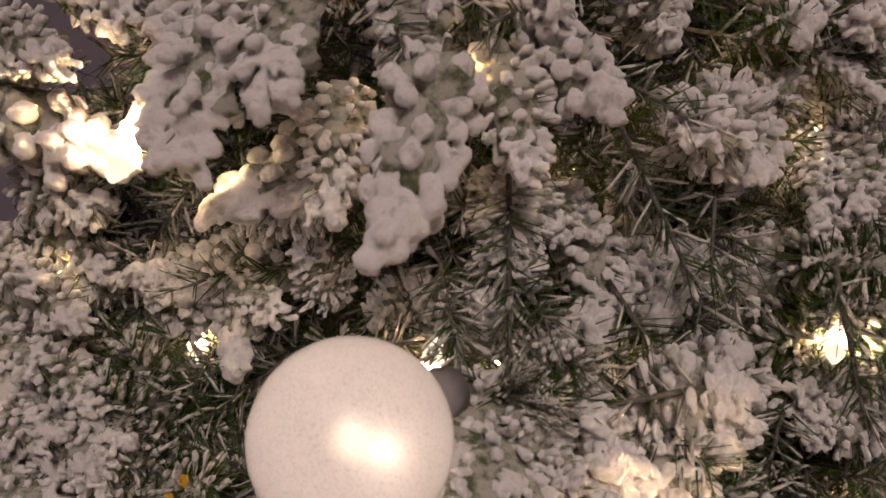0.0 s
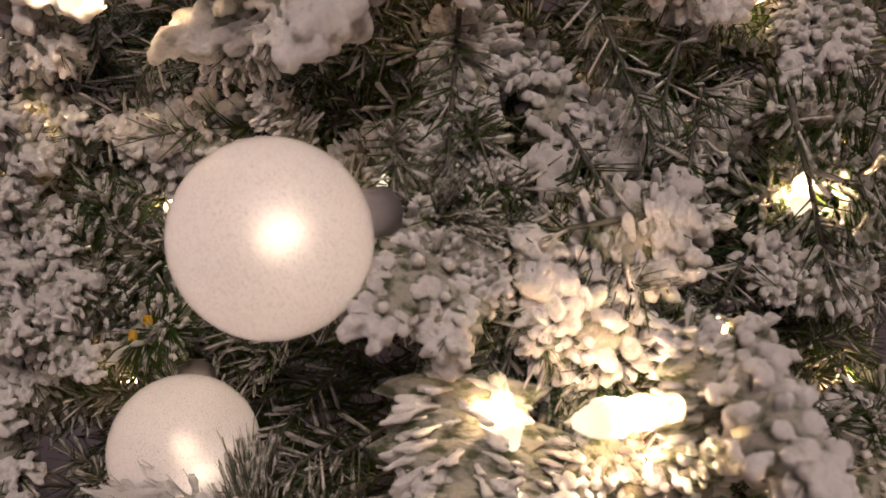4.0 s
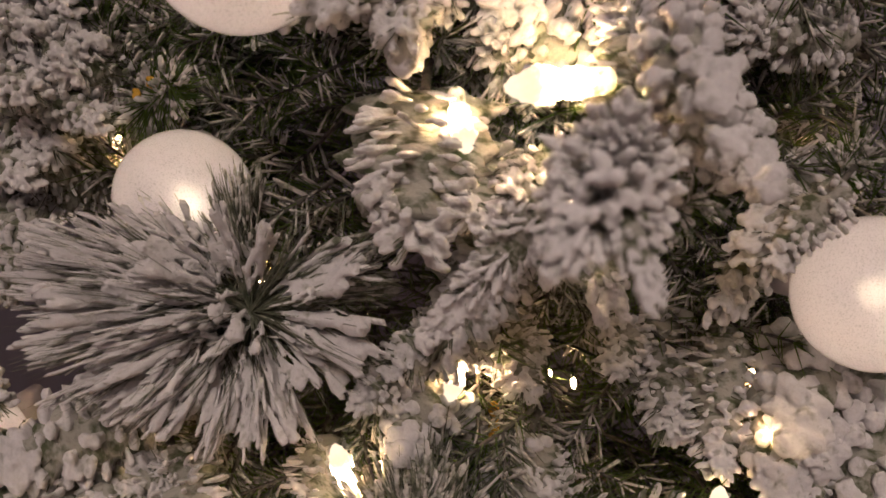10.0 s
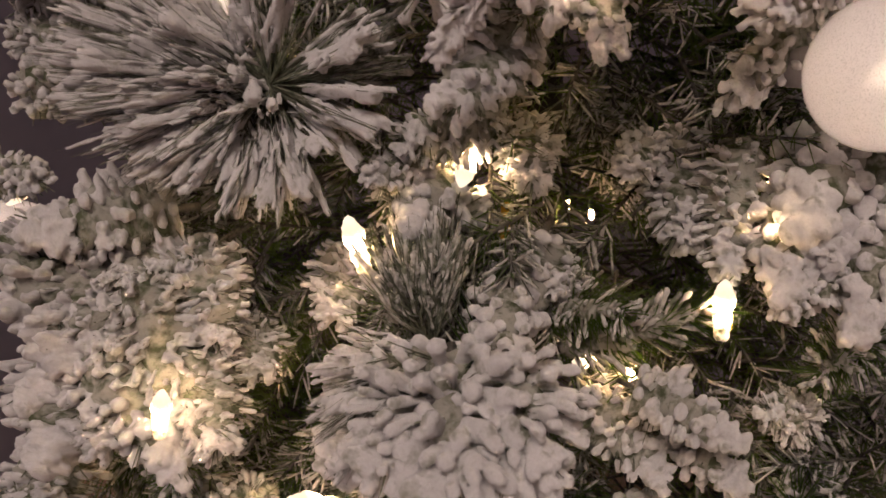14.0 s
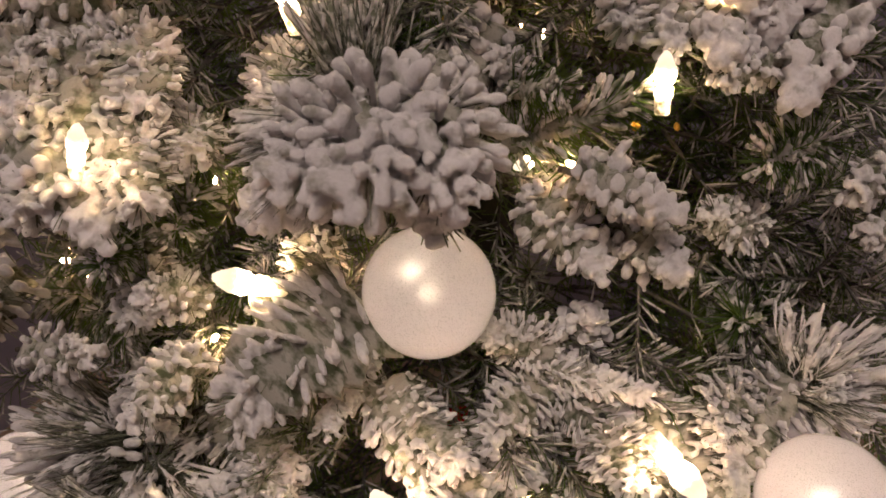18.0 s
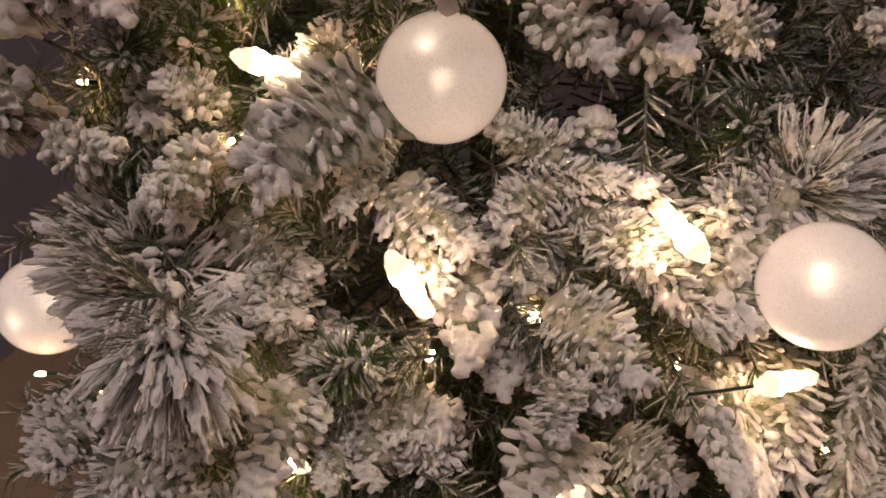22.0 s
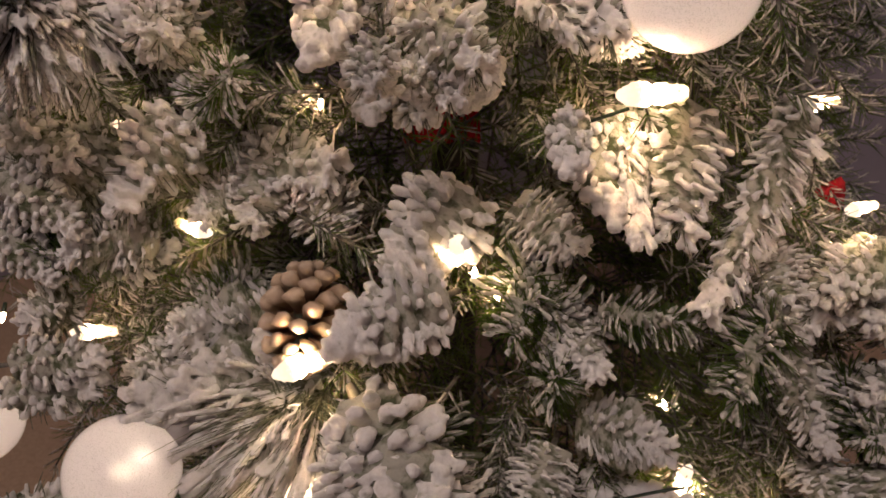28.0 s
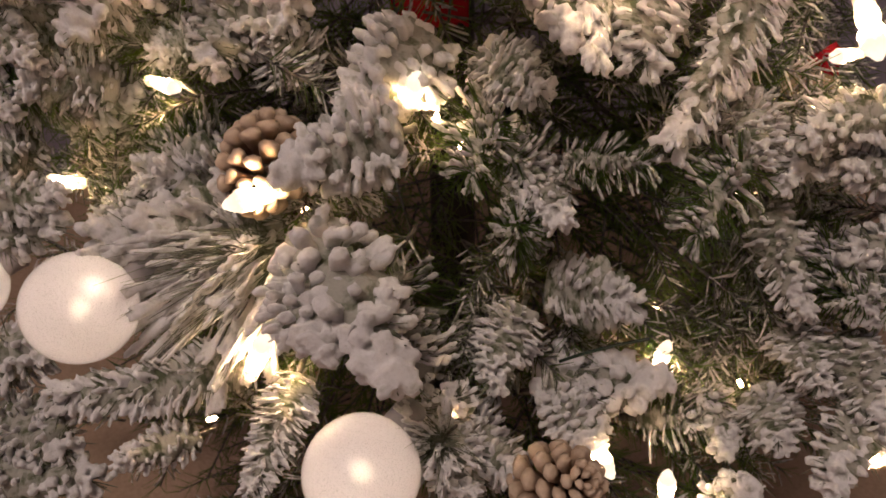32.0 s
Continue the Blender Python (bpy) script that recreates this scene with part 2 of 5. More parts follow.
def club(verts, faces, points, radii, sides, rng, rag=1.0):
    """A lumpy finger of flock with a rounded end."""
    n0 = len(verts)
    _, a, b = basis(points[-1] - points[0])
    turn = rng.uniform(0, 6.28)
    for p, r in zip(points, radii):
        for k in range(sides):
            w = turn + 2 * math.pi * (k + rng.uniform(-0.28, 0.28) * rag) / sides
            verts.append(p + r * (1 + rng.uniform(-0.22, 0.22) * rag) * (math.cos(w) * a + math.sin(w) * b))
    for i in range(len(points) - 1):
        for k in range(sides):
            k2 = (k + 1) % sides
            faces.append((n0 + i * sides + k, n0 + i * sides + k2, n0 + (i + 1) * sides + k2, n0 + (i + 1) * sides + k))
    faces.append(tuple(n0 + k for k in reversed(range(sides))))
    faces.append(tuple(n0 + (len(points) - 1) * sides + k for k in range(sides)))


def melted(verts, faces, triangles, seed, voxel=0.0008):
    """Flock whose fingers have run together into one soft, grainy skin."""
    me = mesh_of("soft_flock", verts, faces, FLOCK)
    ob = new("soft_flock", me)
    join = ob.modifiers.new("join", "REMESH")
    join.mode, join.voxel_size = "VOXEL", voxel
    soft = ob.modifiers.new("soft", "SMOOTH")
    soft.factor, soft.iterations = 0.5, 2
    skin = bpy.data.meshes.new_from_object(ob.evaluated_get(bpy.context.evaluated_depsgraph_get()))
    ob.modifiers.clear()
    ob.data = skin
    shift = Vector((seed * 0.37, seed * 0.11, 0))
    co = np.empty(len(skin.vertices) * 3)
    skin.vertices.foreach_get("co", co)
    way = np.empty(len(skin.vertices) * 3)
    skin.vertices.foreach_get("normal", way)
    co, way = co.reshape(-1, 3), way.reshape(-1, 3)
    lift = np.array([0.0004 * noise.noise(Vector(c) * 300 + shift) + 0.00035 * noise.noise(Vector(c) * 900 + shift) for c in co])
    skin.vertices.foreach_set("co", (co + way * lift[:, None]).ravel())
    count = sum(len(p.vertices) - 2 for p in skin.polygons)
    less = ob.modifiers.new("less", "DECIMATE")
    less.ratio = min(1.0, triangles / max(1, count))
    bpy.context.view_layer.update()
    thin = bpy.data.meshes.new_from_object(ob.evaluated_get(bpy.context.evaluated_depsgraph_get()))
    bpy.data.objects.remove(ob)
    v = [tuple(q.co) for q in thin.vertices]
    f = [tuple(p.vertices) for p in thin.polygons]
    for old in (me, skin, thin):
        bpy.data.meshes.remove(old)
    return v, f


# kind: stem length, needle count, needle length, sweep from the stem at base and tip (degrees), flatness, flock share,
# flock radius at root and tip
KINDS = {
    "brush": (0.07, 100, 0.021, 70, 20, 0.85, 0.97, 0.0012, 0.0022),
    "clump": (0.055, 66, 0.020, 86, 8, 0.95, 1.0, 0.0017, 0.0032),
    "spray": (0.085, 110, 0.026, 60, 22, 0.28, 1.0, 0.0016, 0.0027),
    "frond": (0.12, 150, 0.022, 52, 20, 0.35, 0.95, 0.0011, 0.0019),
    "sparse": (0.08, 150, 0.022, 60, 25, 0.8, 0.45, 0.0006, 0.0014),
    "fan": (0.03, 260, 0.075, 88, 10, 1.0, 0.95, 0.0008, 0.0015),
    "tuft": (0.02, 110, 0.06, 22, 3, 1.0, 0.85, 0.0003, 0.0008),
    "puff": (0.05, 60, 0.022, 90, 6, 0.95, 1.0, 0.0019, 0.0036),
    "petal": (0.035, 92, 0.030, 86, 14, 0.9, 1.0, 0.0012, 0.0024),
    "burst": (0.02, 260, 0.075, 100, 55, 1.0, 0.95, 0.0008, 0.0015),
}
MELTED = {"brush": 7000, "clump": 6400, "spray": 7600, "frond": 7600, "puff": 6400, "petal": 7600, "fan": 11500, "burst": 11500}  # triangles of kinds whose flock has run together
CORE = {"brush": 0.46, "frond": 0.4, "sparse": 0.2, "clump": 0.5, "puff": 0.5, "spray": 0.75, "petal": 0.25}  # thickness of the thinly flocked, shade-darkened middle, in needle lengths
FAT = ("clump", "puff", "spray", "petal")
LONG = ("fan", "tuft", "burst")


def sprig_meshes(kind, seed, more=1.0, thin=1.0):
    """Stem, needles and flock of one branch tip, along +z, its snowy side to +y."""
    rng = np.random.default_rng(seed)
    L, count, nl, s0, s1, flat, share, r0, r1 = KINDS[kind]
    count, r0, r1 = int(count * more), r0 * thin, r1 * thin
    bend = rng.uniform(-0.14, 0.14, 2)

    def on_stem(u):
        return Vector((bend[0] * L * u * u, bend[1] * L * u * u, L * u))

    sv, sf, nv, nf, fv, ff, cv, cf = [], [], [], [], [], [], [], []
    tube(sv, sf, [on_stem(u) for u in (-0.25, 0.1, 0.5, 0.97)], [0.0016, 0.0015, 0.0012, 0.0007], 6)
    if kind not in LONG:
        us = [0.05 + 0.95 * q / 9 for q in range(10)]
        club(fv, ff, [on_stem(u) for u in us], [r0 * rng.uniform(1.3, 2.2) + 0.0006 for u in us], 7, rng)
    # core of thinner flock; shade between the fingers is put into its colour
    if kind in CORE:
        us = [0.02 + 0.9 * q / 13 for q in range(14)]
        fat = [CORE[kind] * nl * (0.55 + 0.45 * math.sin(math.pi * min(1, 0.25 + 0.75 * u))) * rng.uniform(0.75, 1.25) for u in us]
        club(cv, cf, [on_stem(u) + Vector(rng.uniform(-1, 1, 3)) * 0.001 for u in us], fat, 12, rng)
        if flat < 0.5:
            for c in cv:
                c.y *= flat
    locks = [(math.radians(s0 + (s1 - s0) * rng.uniform(0, 1) ** 0.8), j * 2.39996 + rng.uniform(-0.3, 0.3)) for j in range(count // 9)]
    coat = [rng.uniform(0.55, 1.2) if rng.uniform() < 0.88 else 0.1 for _ in locks]
    for i in range(count):
        u = rng.uniform(0.3, 1) if kind in LONG else (i + rng.uniform(0.2, 0.8)) / count
        loose = 2.5 if kind == "sparse" else 1.0
        az = i * 2.39996 + rng.uniform(-0.3, 0.3) * loose
        sweep = math.radians(s0 + (s1 - s0) * (rng.uniform(0, 1) ** 0.8 if kind in LONG else u ** 1.3) + rng.uniform(-6, 6) * loose)
        if kind in LONG:
            sweep, az = locks[i % len(locks)]
            sweep, az = sweep + rng.uniform(-0.05, 0.05), az + rng.uniform(-0.08, 0.08)
        side = Vector((math.cos(az), math.sin(az) * flat, 0)).normalized()
        d = (side * math.sin(sweep) + Vector((0, 0, 1)) * math.cos(sweep)).normalized()
        ln = nl * (rng.uniform(0.55, 1.15) if kind in LONG else rng.uniform(0.82, 1.08)) * (1 - 0.22 * u) * (min(1, 0.6 + 2 * u) if kind not in LONG else 1)
        root = on_stem(u)
        curve = Vector(rng.uniform(-1, 1, 3)) * ln * (0.07 if kind in LONG else 0.03) - Vector((0, 0, ln * 0.05))
        mid, tip = root + d * ln * 0.55 + curve, root + d * ln
        thick = 0.00042 if kind in LONG else 0.0005
        if kind in LONG:
            tube(nv, nf, [root, mid, tip + d * ln * 0.06], [thick, thick, 0.00012], 3, False)
        else:
            tube(nv, nf, [root, tip + d * ln * (0.1 if kind == "sparse" else -0.06)], [thick, 0.0002], 3, False)
        outer = 0.5 + 0.5 * side.y
        if rng.uniform() < share * (coat[i % len(locks)] if kind in LONG else 0.55 + 0.45 * outer) + (0.3 if kind == "puff" else 0):
            k = math.exp(rng.uniform(-0.35, 0.35) if kind in LONG else rng.uniform(-0.18, 0.18))
            a0 = rng.uniform(0.2, 0.6) if kind in LONG else rng.uniform(0.0, 0.3)
            pts_, rad = [], []
            steps = ((0, 0.7), (0.4, 0.9), (0.75, 1.15), (0.95, 1.15), (1.0, 0.5)) if kind in LONG else (
                (0, 0.7), (0.4, 0.9), (0.65, 1.03), (0.84, 1.12), (0.95, 0.85), (1.0, 0.4))
            if kind in FAT:
                neck = rng.uniform(0.75, 1.0)
                steps = ((0, 0.6), (0.35, 0.9), (0.56, neck), (0.72, 1.05), (0.86, 1.15), (0.95, 0.88), (1.0, 0.42))
            sway = Vector(rng.uniform(-1, 1, 3)) * (0.0022 if kind in LONG else 0.0011)
            jit = 0.14 if kind in FAT else 0.2
            for q, g in steps:
                v = a0 + (1 - a0) * q
                c = root.lerp(mid, v / 0.55) if v < 0.55 else mid.lerp(tip, (v - 0.55) / 0.45)
                pts_.append(c + sway * math.sin(5 * q) + Vector(rng.uniform(-1, 1, 3)) * 0.00025)
                rad.append(k * g * (r0 + (r1 - r0) * v) * rng.uniform(1 - jit, 1 + jit))
            club(fv, ff, pts_, rad, 4 if kind in LONG else 7 if kind in FAT else 5, rng, 0.5 if kind in FAT else 0.8)
            if kind in FAT:  # crumbs of flock stuck to the finger
                for n in range(1):
                    c = pts_[0].lerp(pts_[-1], rng.uniform(0.45, 1.0))
                    w = (Vector(rng.uniform(-1, 1, 3)) + d * 0.4).normalized()
                    c, g = c + w * k * r1 * 0.75, k * r1 * rng.uniform(0.3, 0.5)
                    tube(fv, ff, [c - w * g, c + w * g * 0.3, c + w * g], [g * 0.9, g, g * 0.35], 5)
            if kind in FAT and rng.uniform() < 0.1:  # a second lump budding from the finger
                q = rng.uniform(0.5, 0.95)
                c = pts_[0].lerp(pts_[-1], q)
                w = (Vector(rng.uniform(-1, 1, 3)) + d).normalized() * k * r1 * 1.5
                g = k * r1 * rng.uniform(0.6, 0.95)
                club(fv, ff, [c, c + w * 0.45, c + w * 0.8, c + w], [g * 0.8, g, g * 0.8, g * 0.35], 6, rng, 0.5)
        elif rng.uniform() < 0.8:
            e = Vector(rng.uniform(-1, 1, 3)) * 0.004
            tube(nv, nf, [root + e * 0.3, tip + e * 1.3], [thick, 0.0002], 3, False)
    if kind in ("fan", "burst"):
        for (sweep, az), much in zip(locks, coat):
            if much < 0.2:
                continue
            d = Vector((math.cos(az) * math.sin(sweep), math.sin(az) * math.sin(sweep), math.cos(sweep)))
            e = on_stem(0.65) + Vector(rng.uniform(-1, 1, 3)) * 0.002
            far = nl * rng.uniform(0.6, 0.97)
            near = far * rng.uniform(0.3, 0.55)
            g = much * math.exp(rng.uniform(-0.2, 0.5))
            us = (0, 0.2, 0.4, 0.6, 0.78, 0.9, 0.97, 1.0)
            shape = (0.3, 0.45, 0.65, 0.9, 1.2, 1.25, 0.95, 0.4)
            club(fv, ff, [e + d * (near + (far - near) * u) + Vector(rng.uniform(-1, 1, 3)) * 0.0007 for u in us], [0.0024 * g * q * rng.uniform(0.8, 1.2) for q in shape], 6, rng)
    stem = mesh_of("twig", sv, sf, TWIG)
    needles = mesh_of("needles", nv, nf, NEEDLE if kind == "sparse" else FROST_NEEDLE)
    skin = THIN_FLOCK if kind in ("sparse", "tuft") else FLOCK
    if kind in MELTED:
        fv, ff = melted(fv, ff, int(MELTED[kind] * more ** 0.4), seed)
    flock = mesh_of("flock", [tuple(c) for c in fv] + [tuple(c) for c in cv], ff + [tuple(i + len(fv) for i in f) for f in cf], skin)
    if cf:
        flock.materials.append(SHADED_CORE)
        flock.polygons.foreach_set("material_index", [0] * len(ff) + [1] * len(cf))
    return stem, needles, flock


VARIANTS = {kind: [sprig_meshes(kind, 11 * n + 5 * k + 1) for k in range(3 if kind in LONG else 4)] for n, kind in enumerate(KINDS)}
FINE = {}  # the same with more and thinner fingers, for broad tips
for n, kind in enumerate(("brush", "clump", "spray", "puff", "frond")):
    FINE[kind] = [sprig_meshes(kind, 200 + 11 * n + k, 1.75, 0.68) for k in range(3)]

tree = tagged(new("christmas_tree"), "tall artificial christmas tree thickly flocked with white snow", "christmas tree")
AXIS_X, AXIS_Y = 0.05, 0.55
tree.location = (AXIS_X, AXIS_Y, 0)
made_branches, grown = [0], []


def under(ob, parent):
    """Parents ob and keeps its place in the world."""
    ob.parent = parent
    ob.matrix_parent_inverse = parent.matrix_basis.inverted()


def sprig(kind, base, tip, wide=1.0, turn=0.0):
    """A branch tip of the tree from base to tip; turn rolls it about its stem."""
    b, t = Vector(base), Vector(tip)
    i = made_branches[0]
    made_branches[0] += 1
    choice = FINE[kind] if kind in FINE and wide > 1.38 else VARIANTS[kind]
    stem, needles, flock = choice[i % len(choice)]
    z = t - b
    reach = KINDS[kind][0] + KINDS[kind][2] * (0.4 if kind == "burst" else 0.85 if kind in LONG else 0.6)
    s = z.length / reach
    z.normalize()
    out = Vector((b.x - AXIS_X, b.y - AXIS_Y, 0)).normalized() + Vector((0, 0, 0.5))
    y = (out - z * out.dot(z))
    y = y.normalized() if y.length > 1e-3 else z.orthogonal().normalized()
    x = y.cross(z)
    w = s ** 0.5 * wide
    m = Matrix((x * w, y * w, z * s)).transposed().to_4x4()
    m = Matrix.Translation(b) @ m @ pose(0, 0, 0, 0, 0, turn)
    grown.append((b, t))
    branch = new("branch", stem)
    branch.matrix_basis = m
    under(branch, tree)
    for nm, me in (("needles", needles), ("flock", flock)):
        o = new(nm, me)
        o.parent = branch
    return branch

# ---- room ----
def slab(name, size, at, mat, label, category):
    bm = bmesh.new()
    bmesh.ops.create_cube(bm, size=1, matrix=Matrix.Translation(at) @ Matrix.Diagonal((*size, 1)))
    return tagged(part(name, bm, mat, None, smooth=False), label, category, kind="structure")


slab("floor", (4.2, 4.7, 0.1), (1.0, -0.75, -0.05), FLOOR, "warm tan carpet under the tree", "floor")
slab("ceiling", (4.2, 4.7, 0.1), (1.0, -0.75, 2.75), CEIL, "pale painted room ceiling", "ceiling")
slab("wall_north", (4.2, 0.1, 2.7), (1.0, 1.55, 1.35), WALL, "dim mauve-grey painted wall behind the tree", "wall")
slab("wall_south", (4.2, 0.1, 2.7), (1.0, -3.05, 1.35), WALL, "mauve-grey painted wall", "wall")
slab("wall_east", (0.1, 4.5, 2.7), (3.05, -0.75, 1.35), WALL, "mauve-grey painted wall", "wall")
slab("wall_west", (0.1, 4.5, 2.7), (-1.05, -0.75, 1.35), WALL, "dim mauve-grey painted wall beside the tree", "wall")

lamp = tagged(new("ceiling_lamp"), "round white glowing ceiling lamp of the room", "ceiling lamp")
lamp.location = (0.2, -1.3, 2.7)
bm = bmesh.new()
bmesh.ops.create_cone(bm, cap_ends=True, segments=48, radius1=0.44, radius2=0.46, depth=0.05, matrix=Matrix.Translation((0, 0, -0.025)))
part("lamp_base", bm, CEIL, lamp)
bm = bmesh.new()
bmesh.ops.create_uvsphere(bm, u_segments=40, v_segments=16, radius=0.42, matrix=Matrix.Translation((0, 0, -0.05)) @ Matrix.Diagonal((1, 1, 0.2, 1)))
part("diffuser", bm, ROOM_GLOW, lamp)

# ---- trunk and inner branches ----
def trunk_mesh():
    v, f = [], []
    tube(v, f, [Vector((0, 0, z)) for z in (0.0, 0.5, 1.0, 1.5, 2.1)], [0.028, 0.026, 0.022, 0.018, 0.008], 14)
    return mesh_of("trunk", v, f, BARK)


trunk = new("trunk", trunk_mesh())
trunk.parent = tree


def surface_radius(z):
    return R0 - R1 * z


def in_gap(p, more=0.0):
    """Whether p, from the tree's axis, lies in one of the dark hollows between the branches."""
    for start, way, wide in HOLLOWS:
        u = (p - start).dot(way)
        if u > -0.02 and (p - start - way * u).length < wide + more:
            return True
    return False


def inner_foliage(count, seed, depth_lo, depth_hi, flocked, patch=None):
    """Twigs between trunk and outer branches, joined into one mesh: bare green, or thinly flocked."""
    rng = np.random.default_rng(seed)
    v, f, kinds = [], [], []
    for i in range(count):
        z = 0.15 + 1.6 * rng.uniform(0, 1) ** 1.25
        az = math.pi * (1.5 + 0.68 * math.copysign(abs(rng.uniform(-1, 1)) ** 0.75, rng.uniform(-1, 1)))
        if patch:
            z, az = rng.uniform(*patch[:2]), math.pi * rng.uniform(*patch[2:])
        r = surface_radius(z) - rng.uniform(depth_lo, depth_hi)
        if abs(az - math.pi * 1.5) > math.pi * 0.24:
            r += 0.05 * rng.uniform(0.0, 1)
        way = Vector((math.cos(az), math.sin(az), rng.uniform(-0.5, 0.35))) + Vector(rng.uniform(-0.6, 0.6, 3))
        way.normalize()
        end = Vector((math.cos(az) * r, math.sin(az) * r, z))
        if in_gap(end, 0.0 if flocked else -0.02):
            continue
        root = end - way * rng.uniform(0.08, 0.13) * (1 if flocked else 1.5)
        n0 = len(f)
        tube(v, f, [root, root.lerp(end, 0.6), end], [0.0014, 0.0012, 0.0007], 4)
        kinds += [2] * (len(f) - n0)
        d0 = end - root
        d, a, b = basis(d0)
        for k in range(52 if flocked else 36):
            u = rng.uniform(0.2, 1.0)
            w = k * 2.39996
            p = root + d0 * u
            nd = (d * (0.4 + 0.7 * u) + (a * math.cos(w) + b * math.sin(w))).normalized() * rng.uniform(0.014, 0.022)
            n0, snowy = len(f), flocked and k % 5 < 2
            if snowy:
                g = rng.uniform(0.6, 1.2)
                club(v, f, [p, p + nd * 0.55, p + nd], [0.0006 * g, 0.0009 * g, 0.0006 * g], 3, rng)
            else:
                tube(v, f, [p, p + nd * 1.2], [0.0005, 0.0002] if flocked else [0.0007, 0.0002], 3, False)
            kinds += [0 if snowy else 1] * (len(f) - n0)
    me = mesh_of("inner_foliage", v, f, THIN_FLOCK)
    me.materials.append(NEEDLE)
    me.materials.append(TWIG)
    me.polygons.foreach_set("material_index", kinds)
    return me


R0, R1 = 0.51, 0.183
HOLLOWS = [(Vector(p) - Vector((AXIS_X, AXIS_Y, 0)), Vector(w).normalized(), r * 1.45 + 0.004) for p, w, r in (
    ((0.2122, 0.0950, 0.6843), (-0.3568, 0.8884, -0.2887), 0.027),  # where a red tag hangs
    ((0.1735, 0.1786, 0.8423), (0.0424, 0.8953, -0.4434), 0.023),
    ((0.1259, 0.2624, 1.0723), (0.0480, 0.9648, -0.2587), 0.020),
    ((0.1064, 0.2395, 1.0094), (-0.0061, 0.9012, -0.4334), 0.018),
    ((-0.0130, 0.2341, 1.1386), (-0.2556, 0.8767, -0.4076), 0.022),
    ((-0.0383, 0.2793, 1.2587), (-0.1470, 0.9503, -0.2743), 0.017),
    ((-0.0943, 0.2716, 1.2860), (-0.3338, 0.9247, -0.1833), 0.010),
    ((0.1847, 0.1135, 0.5400), (-0.2428, 0.7304, -0.6384), 0.020),
    ((0.0615, 0.1029, 0.6109), (-0.5228, 0.7063, -0.4773), 0.018),
    ((0.1015, 0.1680, 0.6936), (-0.4319, 0.8542, -0.2894), 0.020),
    ((0.2693, 0.1550, 0.5730), (-0.0504, 0.8247, -0.5633), 0.031),
    ((-0.0239, 0.1749, 0.9810), (-0.4435, 0.8673, -0.2260), 0.020),
    ((0.0566, 0.1038, 0.7642), (-0.2753, 0.7892, -0.5489), 0.014),
    ((-0.0035, 0.0980, 0.7980), (-0.4422, 0.7730, -0.4550), 0.014),
    ((-0.0329, 0.2039, 0.9928), (-0.3640, 0.7647, -0.5317), 0.020),
    ((-0.0058, 0.2505, 1.0612), (-0.2888, 0.8943, -0.3417), 0.018),
)]
for args, words in (((170, 21, -0.03, 0.1, True, (0.12, 0.75, 0.85, 1.3)), "thinly flocked low twigs at the edge of the tree"), ((560, 3, 0.08, 0.22, False), "dark green bare inner twigs"), ((260, 17, 0.16, 0.36, False), "dark green bare twigs round the trunk"), ((400, 29, 0.05, 0.2, False, (0.15, 1.5, 1.7, 2.12)), "dark green bare twigs at the side of the tree"), ((200, 37, 0.01, 0.08, True, (0.2, 1.5, 1.72, 2.12)), "thinly flocked twigs at the side of the tree"), ((240, 43, 0.05, 0.18, False, (0.6, 1.55, 0.92, 1.26)), "dark green bare twigs at the shaded side"), ((140, 47, 0.02, 0.09, True, (0.6, 1.5, 0.95, 1.27)), "thinly flocked twigs at the shaded side"), ((170, 61, 0.0, 0.12, True, (0.12, 1.9, -0.12, 0.88)), "flocked twigs at the back of the tree"), ((80, 67, 0.0, 0.1, True, (1.55, 2.1, 0.0, 2.0)), "flocked twigs near the top of the tree"), ((260, 71, 0.06, 0.2, False, (0.05, 0.6, 1.15, 1.85)), "dark green bare twigs low in the tree"), ((200, 73, 0.03, 0.16, False, (0.25, 0.9, 0.9, 1.27)), "dark green bare twigs low at the side"), ((760, 8, 0.025, 0.12, True), "thinly flocked grey-green inner twigs")):
    inner = new("inner_foliage", inner_foliage(*args))
    inner.parent = tree
    tagged(inner, words, kind="stuff")

